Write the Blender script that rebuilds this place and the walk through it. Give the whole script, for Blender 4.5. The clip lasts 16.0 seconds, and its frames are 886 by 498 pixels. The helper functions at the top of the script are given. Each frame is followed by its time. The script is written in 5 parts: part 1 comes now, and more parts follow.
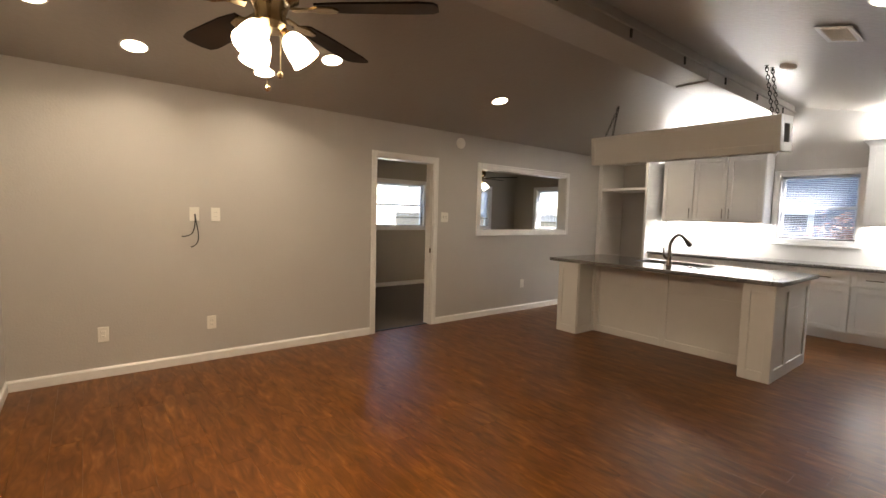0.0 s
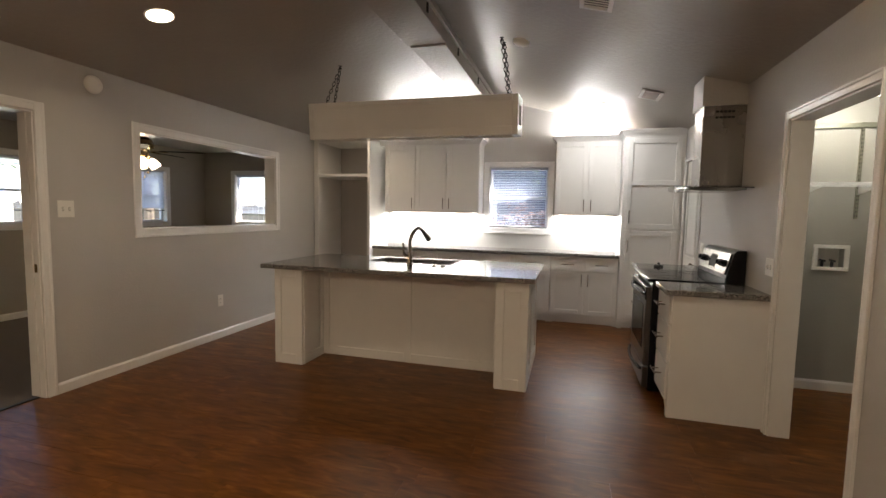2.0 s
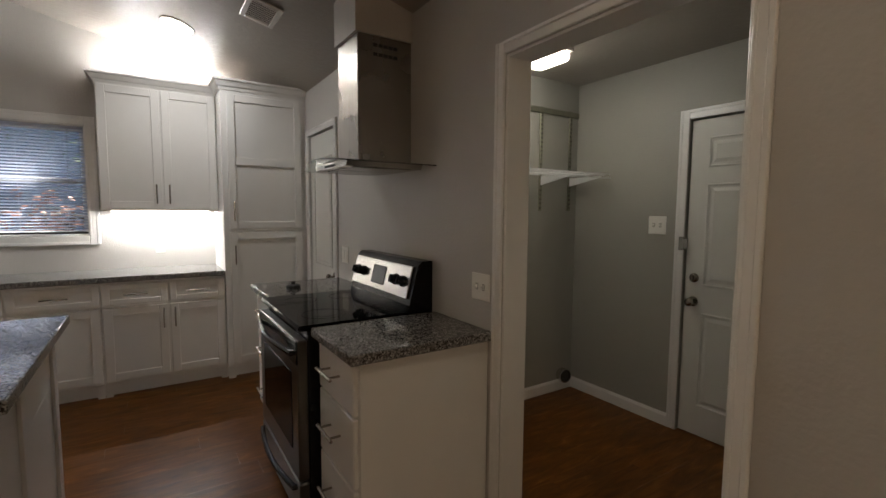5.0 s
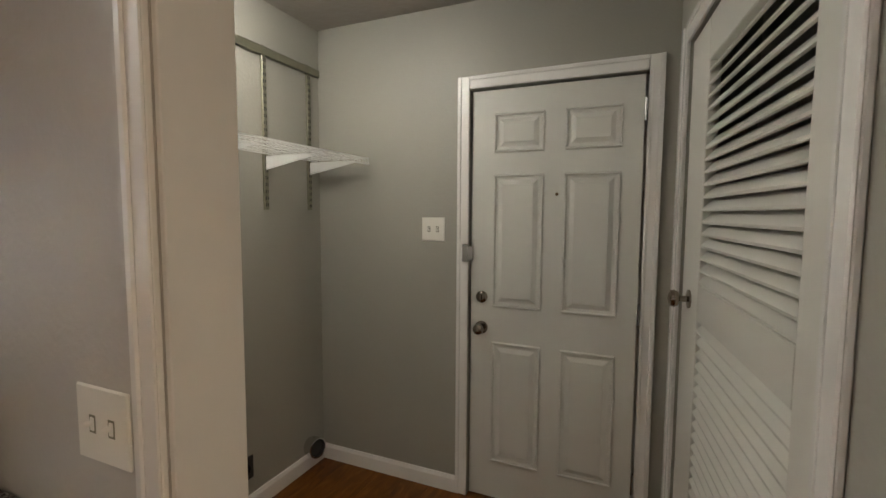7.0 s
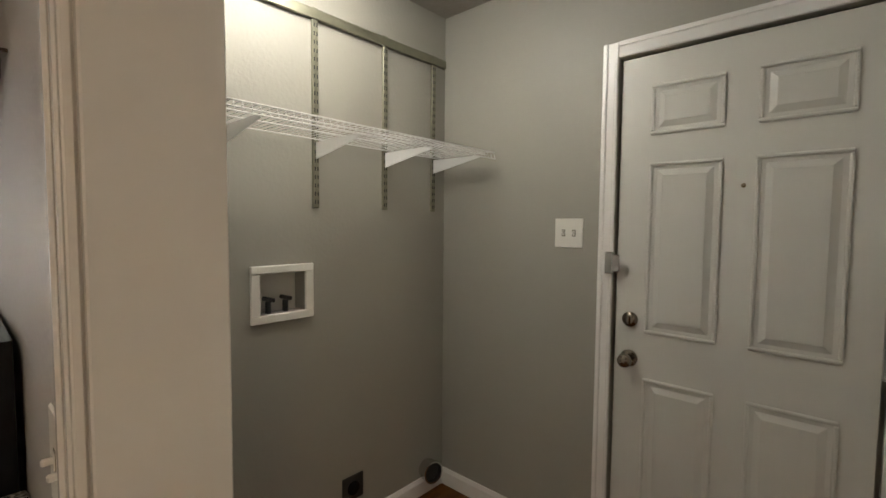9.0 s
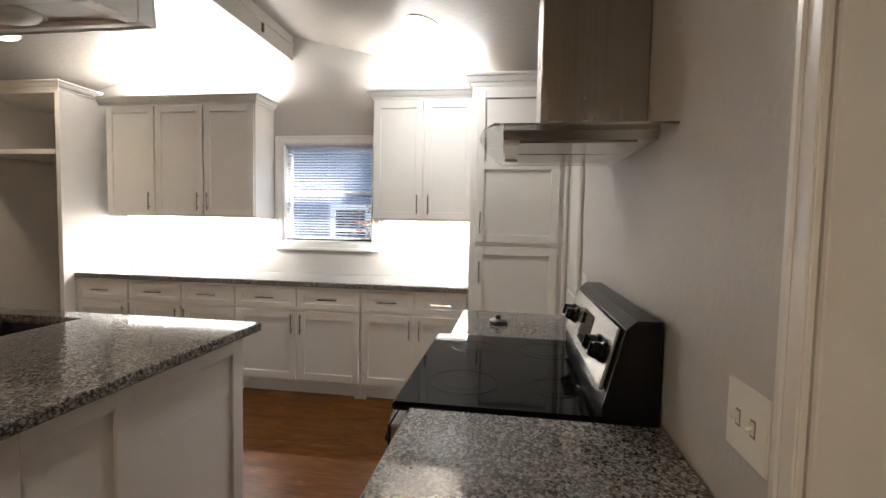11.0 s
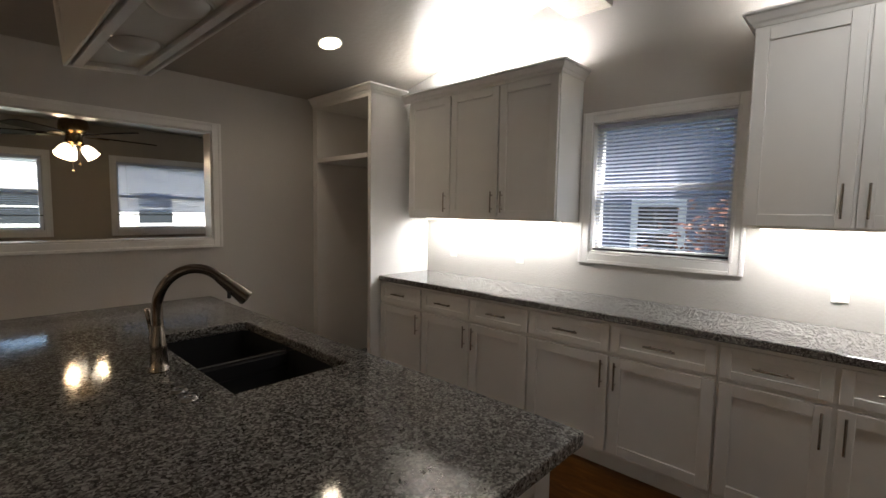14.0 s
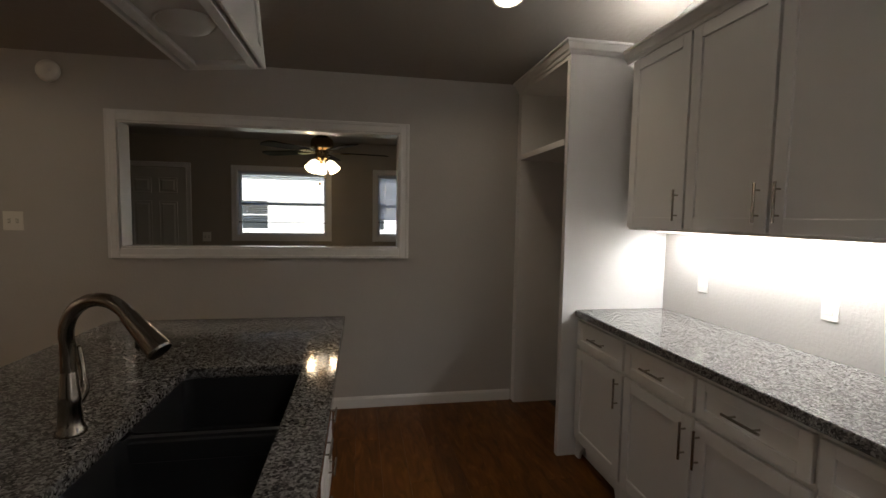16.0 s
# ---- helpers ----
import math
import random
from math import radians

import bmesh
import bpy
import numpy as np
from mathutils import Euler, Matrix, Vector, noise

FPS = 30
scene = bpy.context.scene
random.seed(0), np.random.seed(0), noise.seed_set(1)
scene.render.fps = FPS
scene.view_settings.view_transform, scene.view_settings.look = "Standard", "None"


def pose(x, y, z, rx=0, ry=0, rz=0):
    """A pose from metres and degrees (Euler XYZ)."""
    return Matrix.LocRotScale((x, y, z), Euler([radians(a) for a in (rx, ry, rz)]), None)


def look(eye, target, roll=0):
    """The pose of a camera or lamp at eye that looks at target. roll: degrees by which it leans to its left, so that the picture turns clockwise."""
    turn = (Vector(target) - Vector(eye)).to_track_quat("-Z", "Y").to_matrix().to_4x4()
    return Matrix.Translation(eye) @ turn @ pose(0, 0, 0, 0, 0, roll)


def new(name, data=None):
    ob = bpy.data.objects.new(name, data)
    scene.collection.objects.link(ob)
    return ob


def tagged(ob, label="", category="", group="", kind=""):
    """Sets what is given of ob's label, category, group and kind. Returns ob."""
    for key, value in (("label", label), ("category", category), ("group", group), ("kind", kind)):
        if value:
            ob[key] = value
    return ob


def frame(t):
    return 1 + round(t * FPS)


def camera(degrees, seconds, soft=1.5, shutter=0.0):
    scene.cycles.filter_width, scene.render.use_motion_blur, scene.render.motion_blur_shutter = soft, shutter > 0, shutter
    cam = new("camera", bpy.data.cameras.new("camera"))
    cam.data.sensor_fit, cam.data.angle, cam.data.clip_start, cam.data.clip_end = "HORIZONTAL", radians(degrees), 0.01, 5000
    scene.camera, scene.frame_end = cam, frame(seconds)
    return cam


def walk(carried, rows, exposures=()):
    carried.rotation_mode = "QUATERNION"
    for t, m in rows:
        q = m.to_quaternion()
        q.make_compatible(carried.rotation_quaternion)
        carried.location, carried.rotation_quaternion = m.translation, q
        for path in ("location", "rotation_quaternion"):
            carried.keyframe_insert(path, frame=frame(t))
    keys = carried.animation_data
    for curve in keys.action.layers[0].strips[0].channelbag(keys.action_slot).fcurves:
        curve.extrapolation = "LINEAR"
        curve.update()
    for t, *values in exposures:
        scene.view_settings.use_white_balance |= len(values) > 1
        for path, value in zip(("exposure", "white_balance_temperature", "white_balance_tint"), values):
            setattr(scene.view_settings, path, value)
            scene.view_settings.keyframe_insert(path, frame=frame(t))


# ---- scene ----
cam = camera(88.7, 16.0)
PATH = [
    (0, (0.28, 0.065, 1.423), (1.518, 1.629, 1.272), 1.5),
    (0.5, (0.55, 0.335, 1.438), (2.072, 1.622, 1.281), 1.4),
    (1, (0.813, 0.592, 1.439), (2.538, 1.593, 1.277), 1.2),
    (1.5, (1.125, 0.815, 1.439), (2.963, 1.587, 1.276), 1.1),
    (2, (1.424, 1.034, 1.418), (3.344, 1.57, 1.257), 1.1),
    (2.5, (1.737, 1.181, 1.425), (3.713, 1.443, 1.264), 0.7),
    (3, (2.09, 1.25, 1.452), (4.082, 1.312, 1.278), 0.4),
    (3.5, (2.457, 1.295, 1.433), (4.446, 1.167, 1.266), 0.4),
    (4, (2.774, 1.257, 1.428), (4.709, 0.777, 1.263), 0.5),
    (4.5, (3.075, 1.123, 1.446), (4.894, 0.311, 1.265), 0.0),
    (5, (3.361, 0.943, 1.421), (5.032, -0.143, 1.255), 0.4),
    (5.2, (3.48, 0.878, 1.411), (5.073, -0.322, 1.264), 0.6),
    (7.3, (4.2, 0.004, 1.42), (4.948, -1.844, 1.258), 0.3),
    (7.5, (4.202, -0.089, 1.425), (4.943, -1.94, 1.263), 0.3),
    (8, (4.198, -0.244, 1.446), (4.991, -2.074, 1.282), 0.4),
    (8.5, (4.212, -0.252, 1.432), (5.196, -1.987, 1.278), 0.5),
    (9, (4.252, -0.177, 1.376), (5.594, -1.656, 1.26), 0.5),
    (9.5, (4.146, -0.072, 1.394), (5.859, -1.096, 1.265), 0.2),
    (10, (4.112, 0.025, 1.412), (6.021, -0.557, 1.273), 0.4),
    (10.2, (4.102, 0.053, 1.401), (6.06, -0.334, 1.268), 0.6),
    (12.3, (4.282, 0.241, 1.438), (5.979, 1.289, 1.291), 0.9),
    (12.5, (4.312, 0.277, 1.462), (5.952, 1.412, 1.304), 0.8),
    (13, (4.516, 0.424, 1.443), (6.075, 1.667, 1.287), 1.1),
    (13.5, (4.752, 0.618, 1.448), (6.267, 1.914, 1.286), 1.0),
    (14, (5.046, 0.786, 1.467), (6.504, 2.145, 1.303), 1.0),
    (14.5, (5.316, 0.977, 1.461), (6.654, 2.456, 1.302), 1.0),
    (15, (5.605, 1.136, 1.485), (6.748, 2.769, 1.316), 0.8),
    (15.5, (5.868, 1.235, 1.458), (6.704, 3.055, 1.308), 1.2),
    (16, (6.195, 1.262, 1.47), (6.55, 3.227, 1.325), 1.0),
]
EXPOSURE = [(0.0, 3.03), (1.5, 2.88), (2.0, 2.73), (2.5, 2.45), (3.5, 2.04), (5.0, 1.9), (7.4, 2.96), (8.5, 2.87), (9.2, 2.97), (9.6, 3.15), (10.2, 3.28), (12.3, 1.9), (14.0, 1.7), (15.0, 1.7), (15.5, 1.65), (16.0, 1.3)]
walk(cam, [(t, look(eye, target, roll)) for t, eye, target, roll in PATH], EXPOSURE)

# ---- world and light ----
world = bpy.data.worlds.new("sky")
scene.world = world
world.use_nodes = True
wn = world.node_tree
sky = wn.nodes.new("ShaderNodeTexSky")
sky.sky_type, sky.sun_disc = "NISHITA", False
sky.sun_elevation, sky.sun_rotation = radians(44), radians(165)
wn.nodes["Background"].inputs[1].default_value = 0.15
wn.links.new(sky.outputs[0], wn.nodes["Background"].inputs[0])
sun = new("sun", bpy.data.lights.new("sun", "SUN"))
sun.data.energy, sun.data.angle, sun.data.color = 5.0, radians(0.5), (1.0, 0.94, 0.86)
sun.matrix_world = look((8, -30, 30), (0, 0, 0))

WARM, BULB, COOL = (1.0, 0.81, 0.60), (1.0, 0.75, 0.49), (1.0, 0.995, 0.985)


def area(name, m, watts, sx, sy=None, colour=WARM, spread=180):
    li = bpy.data.lights.new(name, "AREA")
    li.shape = "RECTANGLE" if sy else "DISK"
    li.size = sx
    if sy:
        li.size_y = sy
    li.energy, li.color, li.spread = watts, colour, radians(spread)
    ob = new(name, li)
    ob.matrix_world = m
    return ob


# plan: x along the window axis, y across, z up
XW, XB, YS, YN = -0.22, 8.07, -0.26, 4.69      # inner faces of the big room
T = 0.14                                       # wall thickness
RIDGE_Y, RIDGE_Z, EAVE_S, EAVE_N = 2.2, 3.07, 2.45, 2.49
LX0, LX1, LY, LZ = 3.89, 5.825, -1.915, 2.40      # laundry
R2X0, R2X1, R2Y, R2Z = -0.22, 8.4, 7.6, 2.43   # room beyond the north wall


def ceil_z(y):
    if y > RIDGE_Y:
        return RIDGE_Z + (EAVE_N - RIDGE_Z) * (y - RIDGE_Y) / (YN - RIDGE_Y)
    return EAVE_S + (RIDGE_Z - EAVE_S) * (y - YS) / (RIDGE_Y - YS)


DOWN = [(0.05, 3.86), (0.6, 4.2), (1.53, 4.19), (1.96, 3.77), (3.96, 3.76), (7.0, 3.79), (3.81, 0.6)]
for x, y in DOWN:
    area("downlight_lamp", pose(x, y, ceil_z(y) - 0.03), 0.6, 0.12, None, WARM, 135)
FAN1, FAN2 = (0.88, 1.97), (5.8, 6.05)
for (x, y), z in ((FAN1, 2.048), (FAN2, 1.918)):
    for k in range(3):
        a = radians(100 + 120 * k)
        li = bpy.data.lights.new("fan_bulb_lamp", "POINT")
        li.energy, li.color, li.shadow_soft_size = 6.5 if z > 2.02 else 0.8, BULB, 0.03
        new("fan_bulb_lamp", li).location = (x + 0.131 * math.cos(a), y + 0.131 * math.sin(a), z)
area("kitchen_disc_lamp", pose(7.1, 0.72, ceil_z(0.72) - 0.05), 1.8, 0.2, None, COOL)
for y in (-1.1, -0.85):
    li = bpy.data.lights.new("laundry_lamp", "POINT")
    li.energy, li.color, li.shadow_soft_size = 0.56, (1.0, 1.0, 0.94), 0.05
    new("laundry_lamp", li).location = (5.43, y, LZ - 0.12)
# strips over and under the wall cabinets
area("over_strip_lamp", pose(7.9, 3.0, 2.47, 180), 12.5, 0.04, 1.35, COOL)
area("over_strip_lamp", pose(7.9, 0.83, 2.47, 180), 6.5, 0.04, 0.75, COOL)
area("under_strip_lamp", pose(7.93, 3.0, 1.405), 7.5, 0.05, 1.35, COOL)
area("under_strip_lamp", pose(7.93, 0.83, 1.405), 4.5, 0.05, 0.75, COOL)


# ---- materials ----
def material(name, colour, rough=0.5, metal=0.0, vary=0.06, scale=6.0, bump=0.0, bscale=120.0, emit=0.0, coat=0.0, spec=0.5):
    m = bpy.data.materials.new(name)
    m.use_nodes = True
    nt, b = m.node_tree, m.node_tree.nodes["Principled BSDF"]
    b.inputs["Roughness"].default_value, b.inputs["Metallic"].default_value = rough, metal
    b.inputs["Coat Weight"].default_value, b.inputs["Specular IOR Level"].default_value = coat, spec
    b.inputs["Base Color"].default_value = (*colour, 1)
    co = nt.nodes.new("ShaderNodeTexCoord")
    if vary:
        n1 = nt.nodes.new("ShaderNodeTexNoise")
        n1.inputs["Scale"].default_value, n1.inputs["Detail"].default_value = scale, 6
        nt.links.new(co.outputs["Object"], n1.inputs["Vector"])
        r = nt.nodes.new("ShaderNodeMapRange")
        r.inputs[3].default_value, r.inputs[4].default_value = 1 - vary, 1 + vary
        nt.links.new(n1.outputs["Fac"], r.inputs[0])
        mx = nt.nodes.new("ShaderNodeVectorMath")
        mx.operation = "SCALE"
        mx.inputs[0].default_value = colour
        nt.links.new(r.outputs[0], mx.inputs["Scale"])
        nt.links.new(mx.outputs[0], b.inputs["Base Color"])
        rr = nt.nodes.new("ShaderNodeMapRange")
        rr.inputs[3].default_value, rr.inputs[4].default_value = rough * 0.88, min(1, rough * 1.12)
        nt.links.new(n1.outputs["Fac"], rr.inputs[0])
        nt.links.new(rr.outputs[0], b.inputs["Roughness"])
    if bump:
        n2 = nt.nodes.new("ShaderNodeTexNoise")
        n2.inputs["Scale"].default_value, n2.inputs["Detail"].default_value = bscale, 4
        nt.links.new(co.outputs["Object"], n2.inputs["Vector"])
        bp = nt.nodes.new("ShaderNodeBump")
        bp.inputs["Strength"].default_value, bp.inputs["Distance"].default_value = bump, 0.004
        nt.links.new(n2.outputs["Fac"], bp.inputs["Height"])
        nt.links.new(bp.outputs[0], b.inputs["Normal"])
    if emit:
        b.inputs["Emission Color"].default_value = (*colour, 1)
        b.inputs["Emission Strength"].default_value = emit
    return m


def ramp_nodes(nt, fac, stops):
    r = nt.nodes.new("ShaderNodeValToRGB")
    while len(r.color_ramp.elements) < len(stops):
        r.color_ramp.elements.new(0.5)
    for e, (p, c) in zip(r.color_ramp.elements, stops):
        e.position, e.color = p, (*c, 1)
    nt.links.new(fac, r.inputs[0])
    return r


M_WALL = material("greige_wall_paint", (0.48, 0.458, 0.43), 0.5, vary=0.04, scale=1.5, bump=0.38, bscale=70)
# laundry's dimness is put into this darker wall paint, to cut bounced light
M_LWALL = material("dimmed_laundry_wall_paint", (0.33, 0.318, 0.276), 0.5, vary=0.04, scale=1.5, bump=0.25, bscale=70)
# same greige as the walls, darkened to put the ceiling's shade into its colour
M_CEIL = material("shade_toned_greige_paint", (0.32, 0.287, 0.25), 0.34, vary=0.05, scale=2.0, bump=0.75, bscale=26)
M_WALL2 = material("tan_wall_paint", (0.36, 0.32, 0.26), 0.6, vary=0.03, scale=1.5, bump=0.3, bscale=90)
M_TRIM = material("white_trim_paint", (0.78, 0.768, 0.745), 0.26, vary=0.03, scale=9, bump=0.05, bscale=60)
M_CAB = material("white_cabinet_paint", (0.76, 0.748, 0.728), 0.33, vary=0.03, scale=7, bump=0.06, bscale=80)
M_DOOR = material("white_door_paint", (0.62, 0.61, 0.565), 0.36, vary=0.03, scale=5, bump=0.06, bscale=50)
M_NICKEL = material("brushed_nickel", (0.30, 0.265, 0.225), 0.17, 1.0, vary=0.08, scale=60)
M_HANDLE = material("satin_nickel_bar", (0.38, 0.355, 0.32), 0.26, 1.0, vary=0.05, scale=60)
M_STEEL = material("stainless_steel", (0.50, 0.485, 0.46), 0.24, 1.0, vary=0.05, scale=25)
M_DSTEEL = material("dark_stainless", (0.16, 0.155, 0.15), 0.3, 1.0, vary=0.06, scale=25)
M_HOOD = material("streaked_stainless", (0.34, 0.315, 0.285), 0.27, 1.0, vary=0.12, scale=4)
hn, hb = M_HOOD.node_tree, M_HOOD.node_tree.nodes["Principled BSDF"]
h_co, h_map, h_noise, h_bump = (hn.nodes.new("ShaderNode" + k) for k in ("TexCoord", "Mapping", "TexNoise", "Bump"))
h_map.inputs["Scale"].default_value = (16, 16, 0.5)
h_noise.inputs["Scale"].default_value, h_noise.inputs["Detail"].default_value = 1.0, 2
h_bump.inputs["Strength"].default_value, h_bump.inputs["Distance"].default_value = 0.3, 0.012
hn.links.new(h_co.outputs["Object"], h_map.inputs["Vector"]), hn.links.new(h_map.outputs[0], h_noise.inputs["Vector"])
hn.links.new(h_noise.outputs["Fac"], h_bump.inputs["Height"]), hn.links.new(h_bump.outputs[0], hb.inputs["Normal"])
M_BRASS = material("antique_brass", (0.42, 0.31, 0.17), 0.25, 1.0, vary=0.08, scale=30)
M_CHROME = material("polished_chrome", (0.7, 0.7, 0.7), 0.1, 1.0, vary=0.03, scale=30)
M_IRON = material("dark_iron", (0.05, 0.045, 0.04), 0.45, 0.8, vary=0.1, scale=40)
M_BLACK = material("black_enamel", (0.006, 0.006, 0.007), 0.2, vary=0.05, scale=30, spec=0.22)
M_BLACKM = material("black_plastic", (0.02, 0.02, 0.02), 0.5, vary=0.08, scale=40)
M_CERAN = material("black_glass_cooktop", (0.004, 0.004, 0.005), 0.05, vary=0.03, scale=20, spec=0.05)
M_BURN = material("grey_burner_print", (0.008, 0.008, 0.009), 0.09, vary=0.1, scale=60, spec=0.06)
M_SINK = material("black_composite_sink", (0.028, 0.028, 0.03), 0.32, vary=0.15, scale=180, bump=0.1, bscale=300)
M_PLATE = material("ivory_plastic_plate", (0.78, 0.76, 0.70), 0.35, vary=0.02, scale=20)
# near-black for the shade inside vents and slots, also used on the subfloor
M_SLOT = material("dark_slot", (0.03, 0.03, 0.03), 0.7, vary=0.05)
M_BLIND = material("white_slat_with_sky_tint", (0.72, 0.73, 0.74), 0.45, vary=0.04, scale=15)
M_VINYL = material("white_vinyl_window", (0.75, 0.76, 0.77), 0.4, vary=0.03, scale=15)
M_FROST = material("frosted_glass", (0.62, 0.60, 0.55), 0.35, vary=0.04, scale=12, bump=0.2, bscale=200)
M_LED = material("led_diffuser", (1.0, 0.93, 0.82), 0.5, vary=0, emit=2.2)
M_LAMPW = material("warm_lamp_lens", (1.0, 0.84, 0.62), 0.5, vary=0, emit=3.0)
M_SHADE = material("lit_milk_glass", (1.0, 0.86, 0.66), 0.4, vary=0, emit=1.1)
M_BLADE = material("dark_walnut_blade", (0.011, 0.006, 0.0035), 0.55, vary=0.3, scale=12, spec=0.07)
M_CARPET = material("brown_carpet", (0.13, 0.105, 0.085), 0.95, vary=0.25, scale=90, bump=0.8, bscale=350)
M_STD = material("galvanised_standard", (0.24, 0.235, 0.175), 0.4, 0.7, vary=0.12, scale=30)
M_WIRE = material("white_coated_wire", (0.62, 0.62, 0.6), 0.4, vary=0.03)
M_WIREBLK = material("black_cable", (0.02, 0.02, 0.02), 0.5, vary=0.05)
M_GRASS = material("dry_lawn", (0.10, 0.11, 0.05), 0.95, vary=0.4, scale=3, bump=0.8, bscale=40)
M_SIDING = material("blue_grey_siding", (0.13, 0.15, 0.21), 0.7, vary=0.1, scale=4)
M_SIDINGW = material("white_siding", (0.7, 0.7, 0.68), 0.7, vary=0.06, scale=4)
M_ROOF = material("red_brown_roof_tile", (0.30, 0.17, 0.13), 0.8, vary=0.25, scale=6, bump=0.4, bscale=20)
M_BARK = material("bark", (0.10, 0.075, 0.055), 0.9, vary=0.35, scale=8, bump=0.8, bscale=30)
M_LEAF = material("leaf", (0.07, 0.10, 0.035), 0.6, vary=0.4, scale=5)
M_LEAFR = material("red_brown_leaf", (0.22, 0.09, 0.055), 0.6, vary=0.4, scale=5)
M_FENCE = material("weathered_fence_wood", (0.28, 0.22, 0.17), 0.85, vary=0.25, scale=10)
M_WPANE = material("dark_window_glass", (0.03, 0.035, 0.04), 0.08, vary=0.02)


def glass_material(name, tint, rough=0.02):
    m = bpy.data.materials.new(name)
    m.use_nodes = True
    b = m.node_tree.nodes["Principled BSDF"]
    b.inputs["Base Color"].default_value = (*tint, 1)
    b.inputs["Transmission Weight"].default_value, b.inputs["Roughness"].default_value, b.inputs["IOR"].default_value = 1.0, rough, 1.45
    return m


bt_nodes = M_BLIND.node_tree
bt_mix, bt_tr = bt_nodes.nodes.new("ShaderNodeMixShader"), bt_nodes.nodes.new("ShaderNodeBsdfTranslucent")
# blue daylight is put into the tint of what passes the white slats
bt_mix.inputs[0].default_value, bt_tr.inputs[0].default_value = 0.45, (0.58, 0.64, 0.84, 1)
bt_nodes.links.new(bt_nodes.nodes["Principled BSDF"].outputs[0], bt_mix.inputs[1])
bt_nodes.links.new(bt_tr.outputs[0], bt_mix.inputs[2])
bt_nodes.links.new(bt_mix.outputs[0], bt_nodes.nodes["Material Output"].inputs[0])
M_GLASS = glass_material("clear_window_glass", (0.96, 0.98, 0.98))
M_HOODGLASS = glass_material("tinted_hood_glass", (0.93, 0.96, 0.95))


def floor_material():
    m = bpy.data.materials.new("red_brown_vinyl_plank")
    m.use_nodes = True
    nt, b = m.node_tree, m.node_tree.nodes["Principled BSDF"]
    co, info = nt.nodes.new("ShaderNodeTexCoord"), nt.nodes.new("ShaderNodeObjectInfo")
    geo = nt.nodes.new("ShaderNodeNewGeometry")
    mp = nt.nodes.new("ShaderNodeMapping")
    mp.inputs["Scale"].default_value = (19, 4.2, 1)
    off = nt.nodes.new("ShaderNodeVectorMath")
    off.operation = "SCALE"
    off.inputs[0].default_value = (37, 53, 11)
    nt.links.new(info.outputs["Random"], off.inputs["Scale"])
    nt.links.new(off.outputs[0], mp.inputs["Location"])
    nt.links.new(geo.outputs["Position"], mp.inputs["Vector"])
    n = nt.nodes.new("ShaderNodeTexNoise")
    n.inputs["Scale"].default_value, n.inputs["Detail"].default_value, n.inputs["Distortion"].default_value = 1.0, 8, 1.2
    nt.links.new(mp.outputs[0], n.inputs["Vector"])
    r = ramp_nodes(nt, n.outputs["Fac"], [(0.27, (0.062, 0.020, 0.003)), (0.38, (0.098, 0.032, 0.004)), (0.52, (0.128, 0.044, 0.006)), (0.62, (0.158, 0.058, 0.010)), (0.74, (0.215, 0.090, 0.020))])
    n3 = nt.nodes.new("ShaderNodeTexNoise")
    n3.inputs["Scale"].default_value, n3.inputs["Detail"].default_value = 3.0, 5
    mp3 = nt.nodes.new("ShaderNodeMapping")
    mp3.inputs["Scale"].default_value = (4.5, 1.1, 1)
    nt.links.new(geo.outputs["Position"], mp3.inputs["Vector"])
    nt.links.new(mp3.outputs[0], n3.inputs["Vector"])
    mr = nt.nodes.new("ShaderNodeMapRange")
    mr.inputs[1].default_value, mr.inputs[2].default_value, mr.inputs[3].default_value, mr.inputs[4].default_value = 0.32, 0.68, 0.76, 1.2
    nt.links.new(n3.outputs["Fac"], mr.inputs[0])
    tone = nt.nodes.new("ShaderNodeMapRange")
    tone.inputs[3].default_value, tone.inputs[4].default_value = 0.92, 1.08
    nt.links.new(info.outputs["Random"], tone.inputs[0])
    mul = nt.nodes.new("ShaderNodeMath")
    mul.operation = "MULTIPLY"
    nt.links.new(mr.outputs[0], mul.inputs[0]), nt.links.new(tone.outputs[0], mul.inputs[1])
    sc = nt.nodes.new("ShaderNodeVectorMath")
    sc.operation = "SCALE"
    nt.links.new(r.outputs[0], sc.inputs[0]), nt.links.new(mul.outputs[0], sc.inputs["Scale"])
    nt.links.new(sc.outputs[0], b.inputs["Base Color"])
    rr = nt.nodes.new("ShaderNodeMapRange")
    rr.inputs[3].default_value, rr.inputs[4].default_value = 0.38, 0.27
    b.inputs["Specular IOR Level"].default_value = 0.2
    nt.links.new(n.outputs["Fac"], rr.inputs[0])
    nt.links.new(rr.outputs[0], b.inputs["Roughness"])
    bp = nt.nodes.new("ShaderNodeBump")
    bp.inputs["Strength"].default_value, bp.inputs["Distance"].default_value = 0.2, 0.002
    nt.links.new(n.outputs["Fac"], bp.inputs["Height"])
    wave, wmap, wb_ = nt.nodes.new("ShaderNodeTexNoise"), nt.nodes.new("ShaderNodeMapping"), nt.nodes.new("ShaderNodeBump")  # slow cupping of the planks
    wmap.inputs["Scale"].default_value = (9, 1.6, 1)
    wave.inputs["Scale"].default_value, wave.inputs["Detail"].default_value = 1.0, 1
    wb_.inputs["Strength"].default_value, wb_.inputs["Distance"].default_value = 0.35, 0.006
    nt.links.new(geo.outputs["Position"], wmap.inputs["Vector"]), nt.links.new(wmap.outputs[0], wave.inputs["Vector"])
